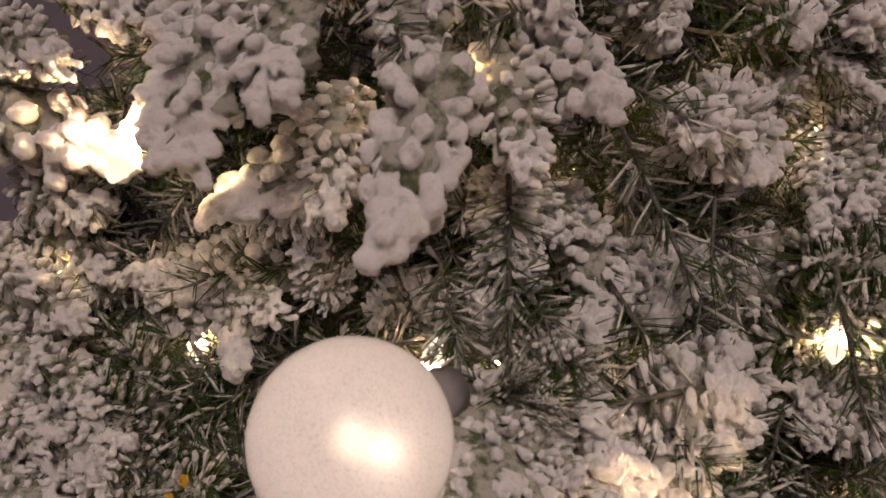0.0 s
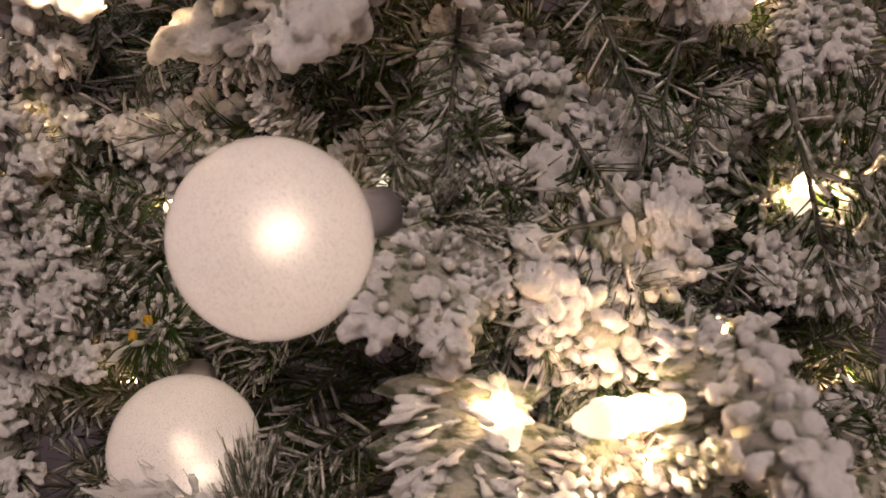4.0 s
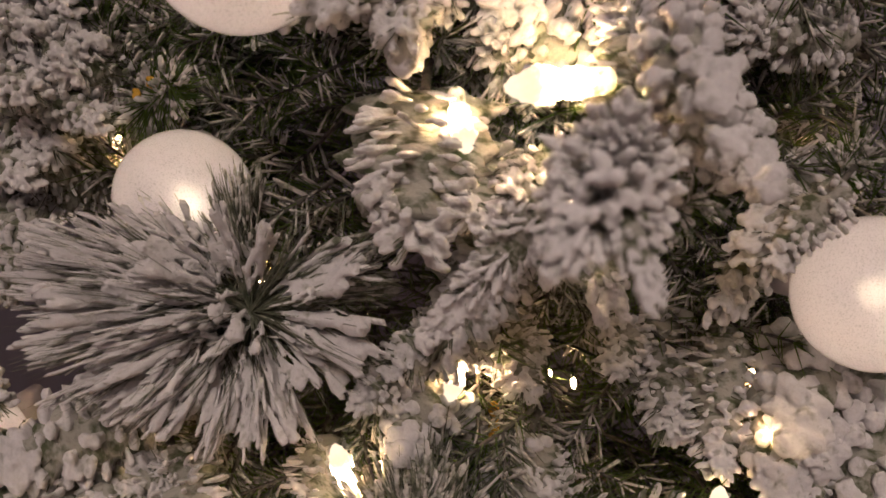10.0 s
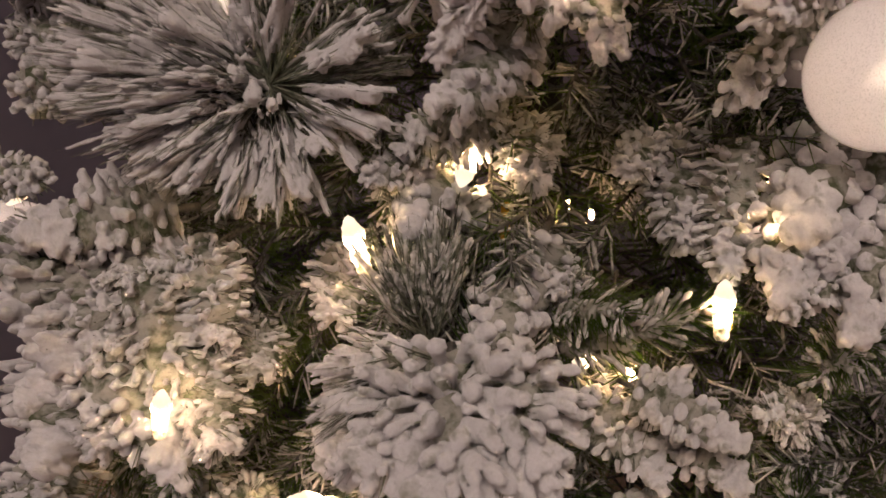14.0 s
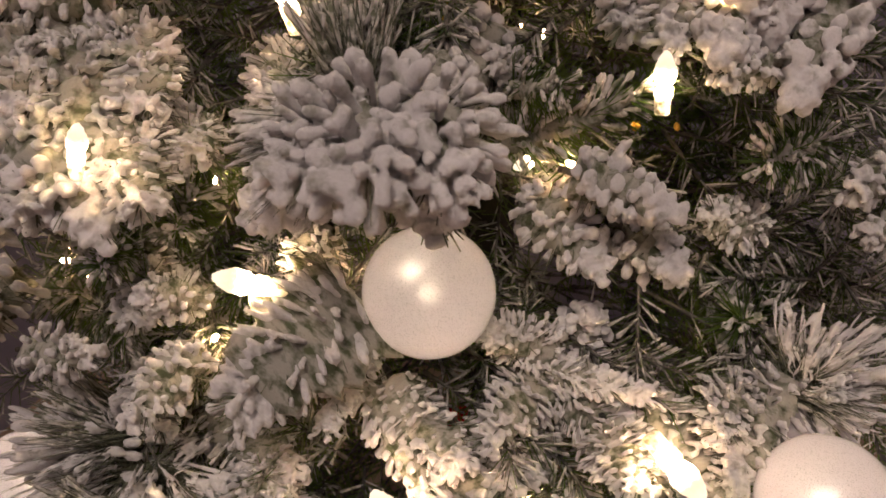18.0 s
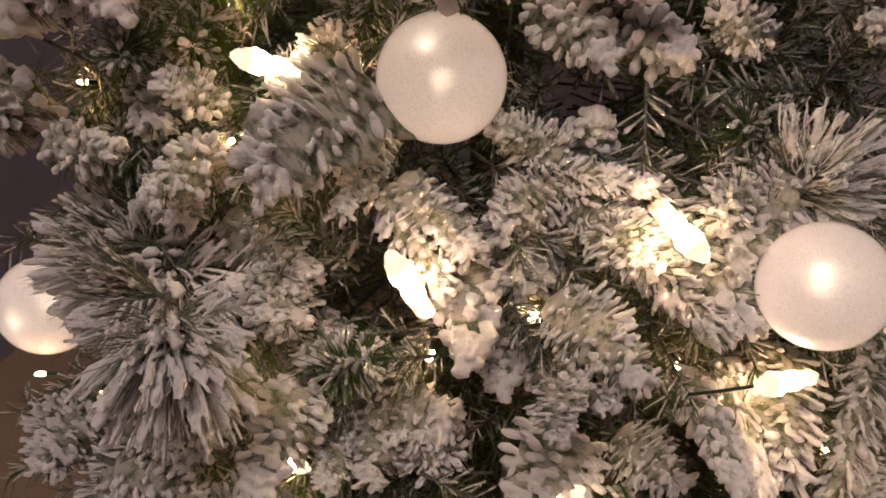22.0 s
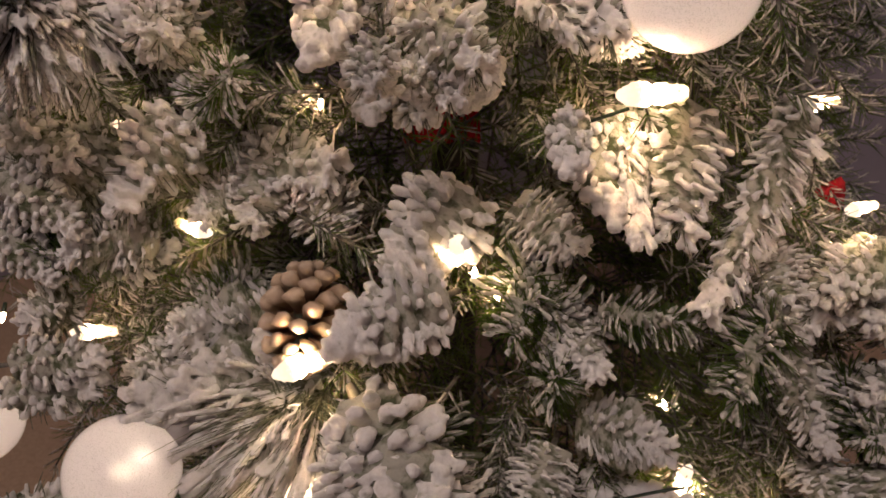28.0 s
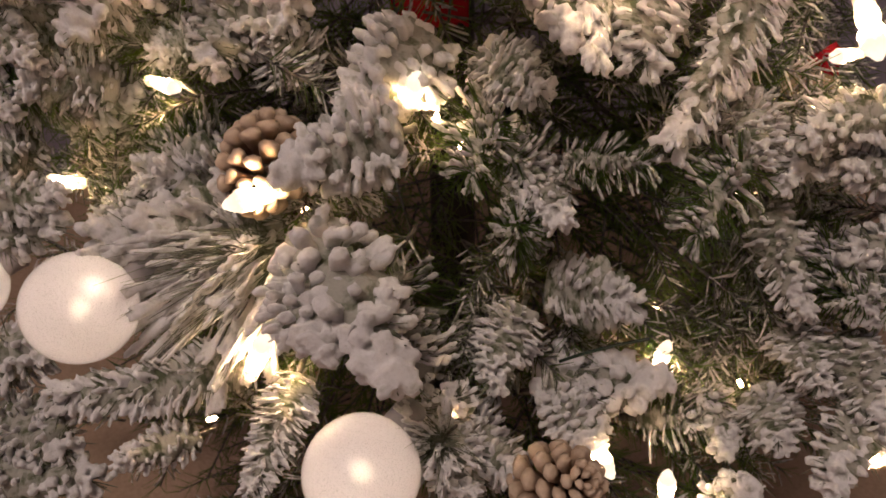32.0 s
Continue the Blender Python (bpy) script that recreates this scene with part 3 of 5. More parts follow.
# ---- lights on the tree ----
def globe_light(at, socket_way, label, hot=(0.15, -0.6, 0.1)):
    """A frosted glass globe lamp with its socket and a small lit lamp inside."""
    g = tagged(new("globe_light"), label, "globe light", "frosted globe lights")
    g.location = at
    bm = bmesh.new()
    bmesh.ops.create_uvsphere(bm, u_segments=64, v_segments=40, radius=GLOBE_R)
    part("globe", bm, GLASS, g)
    w = Vector(socket_way).normalized()
    q = Vector((0, 0, 1)).rotation_difference(w).to_matrix().to_4x4()
    bm = bmesh.new()
    bmesh.ops.create_cone(bm, cap_ends=True, segments=28, radius1=0.0105, radius2=0.0095, depth=0.022, matrix=q @ Matrix.Translation((0, 0, GLOBE_R + 0.006)))
    bmesh.ops.bevel(bm, geom=[e for e in bm.edges if e.is_boundary or e.calc_face_angle(0) > 1], offset=0.0015, segments=2, affect="EDGES")
    part("socket", bm, SOCKET, g, "pale plastic socket")
    bm = bmesh.new()
    bmesh.ops.create_uvsphere(bm, u_segments=16, v_segments=10, radius=0.0021, matrix=Matrix.Translation(Vector(hot).normalized() * 0.85 * GLOBE_R) @ q @ Matrix.Diagonal((1, 1, 1.25, 1)))
    part("lamp", bm, SPOT_GLOW, g, "glowing warm lamp")
    bm = bmesh.new()
    bmesh.ops.create_uvsphere(bm, u_segments=20, v_segments=12, radius=0.0047)
    part("lamp_core", bm, LED_GLOW, g, "glowing warm lamp core")
    return g


def bulb_light(at, way, size=1.0, label=""):
    """A knobbly cone-shaped lit bulb in a green socket; at is the bulb's middle, way points to its tip."""
    g = tagged(new("bulb_light"), label or "lit warm white knobbly cone bulb in a flocked socket", "light bulb", "cone bulbs of the light string")
    g.matrix_basis = Matrix.Translation(at) @ Vector((0, 0, 1)).rotation_difference(Vector(way)).to_matrix().to_4x4() @ Matrix.Scale(size * 0.76, 4)
    o = new("bulb", BULB_MESH)
    o.parent = g
    o = new("socket", SOCKET_MESH)
    o.parent = g
    return g


def bulb_meshes():
    bm = bmesh.new()
    bmesh.ops.create_uvsphere(bm, u_segments=40, v_segments=30, radius=1)
    for v in bm.verts:
        z = v.co.z
        r = 0.0088 * (1 - 0.32 * max(z, 0) - 0.08 * abs(min(z, 0)))
        k = 1 + 0.07 * math.sin(z * 9) * math.sin(6 * math.atan2(v.co.y, v.co.x) + 3 * math.floor(z * 3))
        k += 0.16 * noise.noise(v.co * 2.6) + 0.17 * noise.noise(v.co * 5.5)
        v.co = Vector((v.co.x * r * k, v.co.y * r * k, z * 0.0155 + 0.0012 * noise.noise(v.co * 4.0)))
    me = bpy.data.meshes.new("bulb")
    bm.to_mesh(me)
    bm.free()
    me.materials.append(BULB_GLOW)
    me.polygons.foreach_set("use_smooth", [True] * len(me.polygons))
    v, f = [], []
    tube(v, f, [Vector((0, 0, z)) for z in (-0.036, -0.034, -0.022, -0.0205, -0.014, -0.0125)], [0.005, 0.0064, 0.0068, 0.0078, 0.0078, 0.007], 16)
    return me, mesh_of("socket", v, f, THIN_FLOCK)


BULB_MESH, SOCKET_MESH = bulb_meshes()


def mini_light(at, way, label=""):
    """A small clear lit bulb in a thin green holder."""
    g = tagged(new("mini_light"), label or "small lit warm white fairy light in a thin green holder", "fairy light", "fairy lights of the tree")
    g.matrix_basis = Matrix.Translation(at) @ Vector((0, 0, 1)).rotation_difference(Vector(way)).to_matrix().to_4x4() @ Matrix.Scale(0.45, 4)
    o = new("bulb", MINI_MESH)
    o.parent = g
    o = new("holder", HOLDER_MESH)
    o.parent = g
    return g


def mini_meshes():
    v, f = [], []
    tube(v, f, [Vector((0, 0, z)) for z in (-0.007, -0.004, 0.002, 0.006, 0.0085)], [0.002, 0.0034, 0.0036, 0.0026, 0.0006], 12)
    w, h = [], []
    tube(w, h, [Vector((0, 0, z)) for z in (-0.022, -0.02, -0.009, -0.0065)], [0.0022, 0.003, 0.0034, 0.0032], 10)
    return mesh_of("bulb", v, f, MINI_GLOW), mesh_of("holder", w, h, GREEN_PLASTIC)


MINI_MESH, HOLDER_MESH = mini_meshes()
GLOBE_R = 0.035



def scale_mesh(seed):
    """One woody cone scale: narrow at its root, thick and knobbly at its tip, along +y."""
    rng = np.random.default_rng(seed)
    v, f = [], []
    rows = ((0.0, 0.0014, 0.0006), (0.004, 0.0018, 0.0009), (0.008, 0.0025, 0.0015), (0.0102, 0.0033, 0.0025), (0.0118, 0.003, 0.0026), (0.0128, 0.0016, 0.0013))
    for y, w, h in rows:
        for k in range(8):
            a, g = 2 * math.pi * k / 8, rng.uniform(0.78, 1.2)
            v.append(Vector((w * g * math.cos(a), y + rng.uniform(-0.0005, 0.0005), h * g * math.sin(a) + 0.12 * y)))
    for i in range(len(rows) - 1):
        for k in range(8):
            k2 = (k + 1) % 8
            f.append((i * 8 + k, i * 8 + k2, i * 8 + 8 + k2, i * 8 + 8 + k))
    f.append(tuple(range(40, 48)))
    return mesh_of("scale", v, f, CONE_SCALE)


SCALE_MESHES = [scale_mesh(k) for k in range(4)]


def pine_cone(at, way, size, label):
    """A small open pine cone of spiralling scales; way points to its tip."""
    g = tagged(new("pine_cone"), label, "pine cone", "pine cones on the tree")
    g.matrix_basis = Matrix.Translation(at) @ Vector((0, 0, 1)).rotation_difference(Vector(way)).to_matrix().to_4x4() @ Matrix.Diagonal((size, size, size, 1))
    v, f = [], []
    tube(v, f, [Vector((0, 0, z)) for z in (-0.02, -0.01, 0.008, 0.02)], [0.003, 0.005, 0.0045, 0.0015], 10)
    o = new("core", mesh_of("core", v, f, BARK))
    o.parent = g
    rng = np.random.default_rng(4)
    for i in range(60):
        u = i / 59
        ln = 1.3 * math.sin(math.pi * (0.18 + 0.74 * u)) ** 0.7 + 0.12
        o = new("scale", SCALE_MESHES[i % 4])
        o.matrix_basis = Matrix.Translation((0, 0, -0.019 + 0.039 * u)) @ pose(0, 0, 0, 0, 0, i * 137.5) @ pose(0, 0, 0, -18 + 82 * u ** 1.4 + rng.uniform(-5, 5)) @ Matrix.Diagonal((ln * 0.92, ln, ln * 0.8, 1))
        o.parent = g
    return g


def text_mesh(words, size):
    """Letters as a thin solid."""
    cu = bpy.data.curves.new("letters", "FONT")
    cu.body, cu.size, cu.extrude, cu.align_x, cu.align_y = words, size, 0.0004, "CENTER", "CENTER"
    ob = new("letters", cu)
    me = bpy.data.meshes.new_from_object(ob.evaluated_get(bpy.context.evaluated_depsgraph_get()))
    bpy.data.objects.remove(ob)
    me.materials.clear()
    me.materials.append(PALE_PRINT)
    return me


def red_tag(m):
    """A padded red felt tag with a scalloped foot and pale letters."""
    g = tagged(new("red_tag"), "red felt tag with pale letters hanging deep among the branches", "tag")
    g.matrix_basis = m
    bm = bmesh.new()
    bmesh.ops.create_grid(bm, x_segments=24, y_segments=12, size=1)
    for v in bm.verts:
        x, y = v.co.x, v.co.y
        v.co = Vector((x * 0.036, y * 0.021 + (0.0025 * math.cos(x * 16) if y < -0.8 else 0), 0.002 * (1 - x * x) * (1 - y * y)))
    ex = bmesh.ops.extrude_face_region(bm, geom=bm.faces[:])
    for v in (e for e in ex["geom"] if isinstance(e, bmesh.types.BMVert)):
        v.co.z -= 0.004
    bmesh.ops.recalc_face_normals(bm, faces=bm.faces[:])
    part("felt", bm, RED_FELT, g)
    o = new("letters", text_mesh(") PE", 0.028))
    o.location = (0, 0.001, 0.0024)
    o.parent = g
    return g


def felt_ornament(at, m):
    """A cream felt drop with a folded red cap."""
    g = tagged(new("felt_ornament"), "small cream felt ornament with a folded red cap", "ornament")
    g.matrix_basis = Matrix.Translation(at) @ m
    bm = bmesh.new()
    bmesh.ops.create_uvsphere(bm, u_segments=28, v_segments=18, radius=0.02)
    for v in bm.verts:
        v.co = Vector((v.co.x * 1.05, v.co.y * 0.7, v.co.z * 0.9)) * (1 + 0.06 * noise.noise(v.co * 90))
    part("body", bm, CREAM_FELT, g)
    bm = bmesh.new()
    bmesh.ops.create_cone(bm, cap_ends=True, segments=20, radius1=0.014, radius2=0.003, depth=0.02, matrix=Matrix.Translation((0.012, 0, 0.021)) @ pose(0, 0, 0, 0, 25, 0))
    bmesh.ops.subdivide_edges(bm, edges=bm.edges[:], cuts=2)
    for v in bm.verts:
        v.co *= 1 + 0.12 * noise.noise(v.co * 120)
    part("cap", bm, RED_FELT, g, "folded red felt cap")
    return g


def yellow_scrap(at, size):
    """A crumpled bit of yellow film on a twig."""
    bm = bmesh.new()
    bmesh.ops.create_icosphere(bm, subdivisions=3, radius=size)
    for v in bm.verts:
        v.co = Vector((v.co.x * 0.7, v.co.y * 0.6, v.co.z)) * (1 + 0.55 * noise.noise(v.co * 420 + Vector(at) * 50))
    ob = part("yellow_scrap", bm, YELLOW)
    ob.location = at
    return tagged(ob, "tiny crumpled yellow scrap caught on a flocked twig", "scrap", "yellow scraps")


def cable(points):
    """A thin dark green light cable through points."""
    cu = bpy.data.curves.new("light_cable", "CURVE")
    cu.dimensions, cu.bevel_depth, cu.bevel_resolution = "3D", 0.0011, 2
    sp = cu.splines.new("NURBS")
    sp.points.add(len(points) - 1)
    for q, p in zip(sp.points, points):
        q.co = (*p, 1)
    sp.use_endpoint_u, sp.order_u = True, 3
    ob = new("light_cable", cu)
    me = bpy.data.meshes.new_from_object(ob.evaluated_get(bpy.context.evaluated_depsgraph_get()))
    bpy.data.objects.remove(ob)
    me.materials.clear()
    me.materials.append(GREEN_PLASTIC)
    ob = new("light_cable", me)
    return tagged(ob, "thin dark green cable of the light string between twigs", "cable", "light string cables")

# ---- globes ----
globe_light((-0.0310, 0.2366, 1.2200), (0.68, 0.73, 0.02), "large frosted white glass globe light glowing warm beside a dark twig", (0.40, -0.86, 0.36))
globe_light((-0.0996, 0.3003, 1.0954), (-0.2, 0.9, 0.3), "frosted cream glass globe light glowing behind long pine needles", (0.56, -0.83, 0.15))
globe_light((0.2310, 0.2830, 1.0690), (-0.75, 0.65, -0.1), "frosted cool white glass globe light among flocked twigs", (0.0, -0.5, 0.05))
globe_light((0.0680, 0.2181, 0.8475), (-0.2, 0.85, 0.4), "frosted warm white glass globe light hanging below a snowy clump", (-0.095, -0.74, 0.75))
globe_light((0.2811, 0.2172, 0.7485), (-0.3, 0.85, 0.4), "frosted pale pink glass globe light beside long flocked needles", (-0.33, -0.75, 0.69))
globe_light((-0.0074, 0.0614, 0.4708), (0.4, 0.8, 0.3), "frosted pink-white glass globe light half covered by flocked needles", (0.75, -0.15, 0.78))
globe_light((0.1810, 0.0605, 0.3985), (0.3, 0.8, 0.4), "frosted pink-white glass globe light under a starry flocked twig", (0.1, -0.5, 0.1))
globe_light((-0.3336, 0.5019, 1.0265), (0.5, 0.8, 0.2), "frosted pink glass globe light at the edge of the tree", (0.0, -0.5, 0.1))
globe_light((-0.2607, 0.2909, 0.9335), (0.5, 0.8, 0.2), "frosted white glass globe light at the edge of the tree", (0.0, -0.5, 0.1))
globe_light((-0.2129, 0.2136, 0.6673), (0.5, 0.8, 0.2), "frosted white glass globe light behind a burst of pine needles", (0.0, -0.5, 0.1))
globe_light((-0.2141, 0.1244, 0.4016), (0.5, 0.8, 0.2), "frosted white glass globe light low at the edge of the tree", (0.0, -0.5, 0.1))
globe_light((-0.2357, 0.3345, 1.1953), (-0.5, 0.8, 0.2), "frosted pink glass globe light beside the flocked twigs", (0.4, -0.5, 0.1))

# ---- the branches that face the camera ----
sprig("spray", (-0.0869, 0.3623, 1.4006), (-0.1054, 0.2950, 1.2960), 1.35, 0)
sprig("spray", (-0.0777, 0.3388, 1.3800), (-0.0603, 0.2826, 1.3170), 1.18, 0)
sprig("puff", (-0.1156, 0.3706, 1.3828), (-0.1030, 0.3191, 1.3376), 0.91, 0)
sprig("clump", (-0.2341, 0.3872, 1.3241), (-0.1383, 0.3402, 1.2953), 1.19, 0)
sprig("brush", (-0.2192, 0.3802, 1.3585), (-0.1511, 0.3351, 1.3369), 1.10, 0)
sprig("brush", (-0.1782, 0.3792, 1.3835), (-0.1290, 0.3317, 1.3530), 1.07, 0)
sprig("puff", (-0.0361, 0.3729, 1.3118), (-0.0977, 0.3233, 1.2736), 0.98, 0)
sprig("brush", (-0.0427, 0.3637, 1.3282), (-0.0521, 0.3106, 1.2766), 1.21, 0)
sprig("puff", (-0.0009, 0.3074, 1.3380), (-0.0179, 0.2516, 1.2768), 1.02, 0)
sprig("puff", (0.0364, 0.3539, 1.3484), (0.0701, 0.3094, 1.3293), 1.16, 0)
sprig("brush", (0.0185, 0.3446, 1.3461), (0.0423, 0.2937, 1.3028), 1.36, 0)
sprig("spray", (-0.0083, 0.3603, 1.3957), (-0.0139, 0.3033, 1.3297), 1.12, 0)
sprig("brush", (0.0297, 0.3722, 1.3829), (0.0493, 0.3248, 1.3529), 1.26, 0)
sprig("brush", (0.0309, 0.3629, 1.2917), (0.0313, 0.3122, 1.2493), 1.33, 0)
sprig("brush", (0.1380, 0.3927, 1.3097), (0.1052, 0.3110, 1.3137), 1.66, 0)
sprig("frond", (0.2064, 0.4125, 1.3166), (0.1791, 0.3566, 1.2547), 1.35, 0)
sprig("clump", (0.1520, 0.3843, 1.3078), (0.1369, 0.3390, 1.2854), 1.12, 0)
sprig("clump", (0.1895, 0.4164, 1.3949), (0.1660, 0.3665, 1.3558), 0.94, 0)
sprig("frond", (0.1875, 0.4406, 1.3540), (0.2208, 0.3909, 1.3155), 1.23, 0)
sprig("brush", (0.1018, 0.3942, 1.3849), (0.0963, 0.3457, 1.3508), 1.17, 0)
sprig("sparse", (0.2048, 0.4096, 1.3620), (0.1411, 0.3700, 1.3608), 1.25, 0)
sprig("clump", (0.0711, 0.3709, 1.2624), (0.0652, 0.3210, 1.2229), 1.10, 0)
sprig("clump", (0.1131, 0.4005, 1.2492), (0.1082, 0.3495, 1.2057), 1.08, 0)
sprig("brush", (0.1684, 0.3816, 1.2238), (0.1048, 0.3489, 1.2486), 0.97, 0)
sprig("clump", (0.1083, 0.3412, 1.1794), (0.1110, 0.2985, 1.2325), 1.30, 0)
sprig("clump", (0.0961, 0.2823, 1.1636), (0.0628, 0.2519, 1.2020), 1.54, 0)
sprig("brush", (0.0802, 0.2810, 1.1586), (0.0573, 0.2457, 1.1802), 1.36, 0)
sprig("sparse", (0.2338, 0.3725, 1.2208), (0.1595, 0.3298, 1.2083), 1.72, 0)
sprig("sparse", (0.2351, 0.3797, 1.2396), (0.1578, 0.3446, 1.2552), 1.41, 0)
sprig("brush", (0.2244, 0.3573, 1.1657), (0.1567, 0.3254, 1.1935), 1.15, 0)
sprig("puff", (-0.0928, 0.4160, 1.2290), (-0.1595, 0.3766, 1.2285), 1.09, 0)
sprig("puff", (-0.1125, 0.4207, 1.2343), (-0.1085, 0.3675, 1.1827), 0.97, 0)
sprig("brush", (-0.1574, 0.4363, 1.2536), (-0.1410, 0.3923, 1.2360), 1.44, 0)
sprig("brush", (-0.1299, 0.4038, 1.2326), (-0.0791, 0.3601, 1.2163), 1.07, 0)
sprig("brush", (-0.2518, 0.4324, 1.1930), (-0.1758, 0.3894, 1.1794), 1.29, 0)
sprig("brush", (-0.2191, 0.3595, 1.1708), (-0.1461, 0.3187, 1.1656), 1.20, 0)
sprig("sparse", (-0.1371, 0.3722, 1.1380), (-0.1547, 0.3530, 1.2131), 1.47, 0)
sprig("brush", (-0.2672, 0.4308, 1.2383), (-0.2058, 0.3871, 1.2220), 1.34, 0)
sprig("brush", (-0.2265, 0.4197, 1.2573), (-0.1637, 0.3767, 1.2435), 1.29, 0)
sprig("brush", (-0.2503, 0.3918, 1.1817), (-0.1886, 0.3493, 1.1698), 1.10, 0)
sprig("brush", (0.0254, 0.3333, 1.1897), (0.0299, 0.3089, 1.2454), 1.45, 0)
sprig("brush", (0.0231, 0.3387, 1.1929), (0.0543, 0.3093, 1.2300), 1.19, 0)
sprig("sparse", (0.0190, 0.3150, 1.2012), (0.0480, 0.2761, 1.2027), 1.26, 0)
sprig("brush", (0.0046, 0.3727, 1.2147), (-0.0114, 0.3409, 1.2428), 1.13, 0)
sprig("brush", (-0.0528, 0.3742, 1.2263), (-0.0699, 0.3512, 1.2562), 1.56, 0)
sprig("brush", (-0.0071, 0.3882, 1.2217), (-0.0397, 0.3568, 1.2204), 1.47, 0)
sprig("brush", (0.0229, 0.2933, 1.2142), (-0.0121, 0.2393, 1.1869), 1.24, 0)
sprig("puff", (0.0191, 0.2860, 1.2086), (0.0256, 0.2335, 1.1729), 0.96, 0)
sprig("brush", (0.0246, 0.2990, 1.2132), (0.0487, 0.2516, 1.1867), 1.23, 0)
sprig("brush", (0.0179, 0.3346, 1.2063), (0.0310, 0.3074, 1.2401), 1.39, 0)
sprig("sparse", (0.0228, 0.2947, 1.2163), (0.0459, 0.2577, 1.2192), 1.14, 0)
sprig("puff", (-0.1332, 0.4123, 1.2061), (-0.1503, 0.3821, 1.2403), 1.42, 0)
sprig("sparse", (-0.1431, 0.3553, 1.1324), (-0.1624, 0.3370, 1.2007), 1.55, 0)
sprig("sparse", (-0.1446, 0.3522, 1.1334), (-0.0981, 0.3183, 1.1382), 1.73, 0)
sprig("brush", (-0.1514, 0.3570, 1.1477), (-0.1707, 0.3195, 1.1621), 1.65, 0)
sprig("brush", (-0.1903, 0.3767, 1.1162), (-0.2104, 0.3318, 1.1099), 1.69, 0)
sprig("brush", (-0.1866, 0.3910, 1.0775), (-0.2236, 0.3458, 1.0755), 1.55, 0)
sprig("brush", (-0.2322, 0.4318, 1.2425), (-0.2317, 0.3777, 1.2042), 1.51, 0)
sprig("brush", (-0.2116, 0.4215, 1.2039), (-0.2066, 0.3679, 1.1656), 1.52, 0)
sprig("spray", (0.0330, 0.2604, 1.1602), (0.0312, 0.2143, 1.1060), 1.69, 0)
sprig("spray", (0.0646, 0.2597, 1.1373), (0.0553, 0.2196, 1.1111), 1.57, 0)
sprig("brush", (0.0981, 0.2612, 1.1356), (0.0689, 0.2158, 1.1307), 1.07, 0)
sprig("spray", (0.1070, 0.2726, 1.1226), (0.0803, 0.2204, 1.0977), 1.25, 0)
sprig("clump", (0.1215, 0.1998, 1.1879), (0.1264, 0.1454, 1.1818), 1.01, 0)
sprig("clump", (0.1275, 0.1832, 1.1722), (0.1327, 0.1398, 1.1662), 0.81, 0)
sprig("spray", (0.1227, 0.2199, 1.1551), (0.1101, 0.2236, 1.1993), 1.53, 0)
sprig("clump", (0.1298, 0.2428, 1.1876), (0.1325, 0.2001, 1.1806), 0.97, 0)
sprig("puff", (0.1350, 0.2296, 1.1637), (0.1486, 0.1839, 1.1451), 0.99, 0)
sprig("brush", (0.1096, 0.2311, 1.1307), (0.1199, 0.2069, 1.1733), 1.13, 0)
sprig("petal", (0.1040, 0.1560, 1.1560), (0.0970, 0.1010, 1.1680), 0.72, 0)
sprig("brush", (0.0985, 0.1300, 1.1720), (0.1116, 0.0920, 1.1508), 0.62, 0)
sprig("petal", (0.1000, 0.1300, 1.1650), (0.0870, 0.0950, 1.1570), 0.55, 0)
sprig("petal", (0.1043, 0.1480, 1.1642), (0.0995, 0.1200, 1.1840), 0.60, 0)
sprig("frond", (0.0860, 0.1750, 1.1420), (0.0455, 0.1900, 1.0860), 0.95, 0)
sprig("spray", (0.0696, 0.2911, 1.0855), (0.0403, 0.2305, 1.0508), 1.18, 0)
sprig("spray", (0.0936, 0.2613, 1.1273), (0.1120, 0.2037, 1.0893), 0.79, 0)
sprig("brush", (0.0262, 0.2713, 1.1270), (0.0212, 0.2213, 1.1149), 1.32, 0)
sprig("fan", (-0.0405, 0.2612, 1.0611), (-0.1327, 0.1910, 1.0741), 0.55, 0)
sprig("burst", (-0.0497, 0.2617, 1.0589), (-0.0402, 0.2101, 1.0653), 0.89, 0)
sprig("fan", (-0.0514, 0.2716, 1.0541), (-0.0459, 0.1956, 1.0121), 0.68, 0)
sprig("tuft", (-0.0615, 0.2808, 1.0535), (-0.0529, 0.2723, 1.1204), 0.92, 0)
sprig("tuft", (-0.0610, 0.2861, 1.0502), (-0.0624, 0.2706, 1.1074), 0.75, 0)
sprig("tuft", (-0.0593, 0.2753, 1.0524), (0.0169, 0.2600, 1.0755), 1.35, 0)
sprig("fan", (-0.0475, 0.2630, 1.0572), (-0.1027, 0.1968, 1.0343), 0.61, 0)
sprig("brush", (0.2219, 0.3294, 1.1165), (0.1590, 0.2607, 1.0918), 1.09, 0)
sprig("brush", (0.2197, 0.3524, 1.0903), (0.1641, 0.2801, 1.0550), 1.12, 0)
sprig("sparse", (0.2336, 0.3377, 1.1154), (0.1972, 0.2912, 1.1245), 1.23, 0)
sprig("sparse", (0.1402, 0.2195, 1.1365), (0.1223, 0.1705, 1.1369), 0.96, 0)
sprig("puff", (0.2354, 0.3400, 1.0219), (0.2010, 0.2729, 0.9879), 1.32, 0)
sprig("puff", (0.2537, 0.3378, 1.0111), (0.2230, 0.2709, 0.9757), 1.20, 0)
sprig("brush", (0.1552, 0.3718, 1.0108), (0.1472, 0.3042, 0.9640), 1.51, 0)
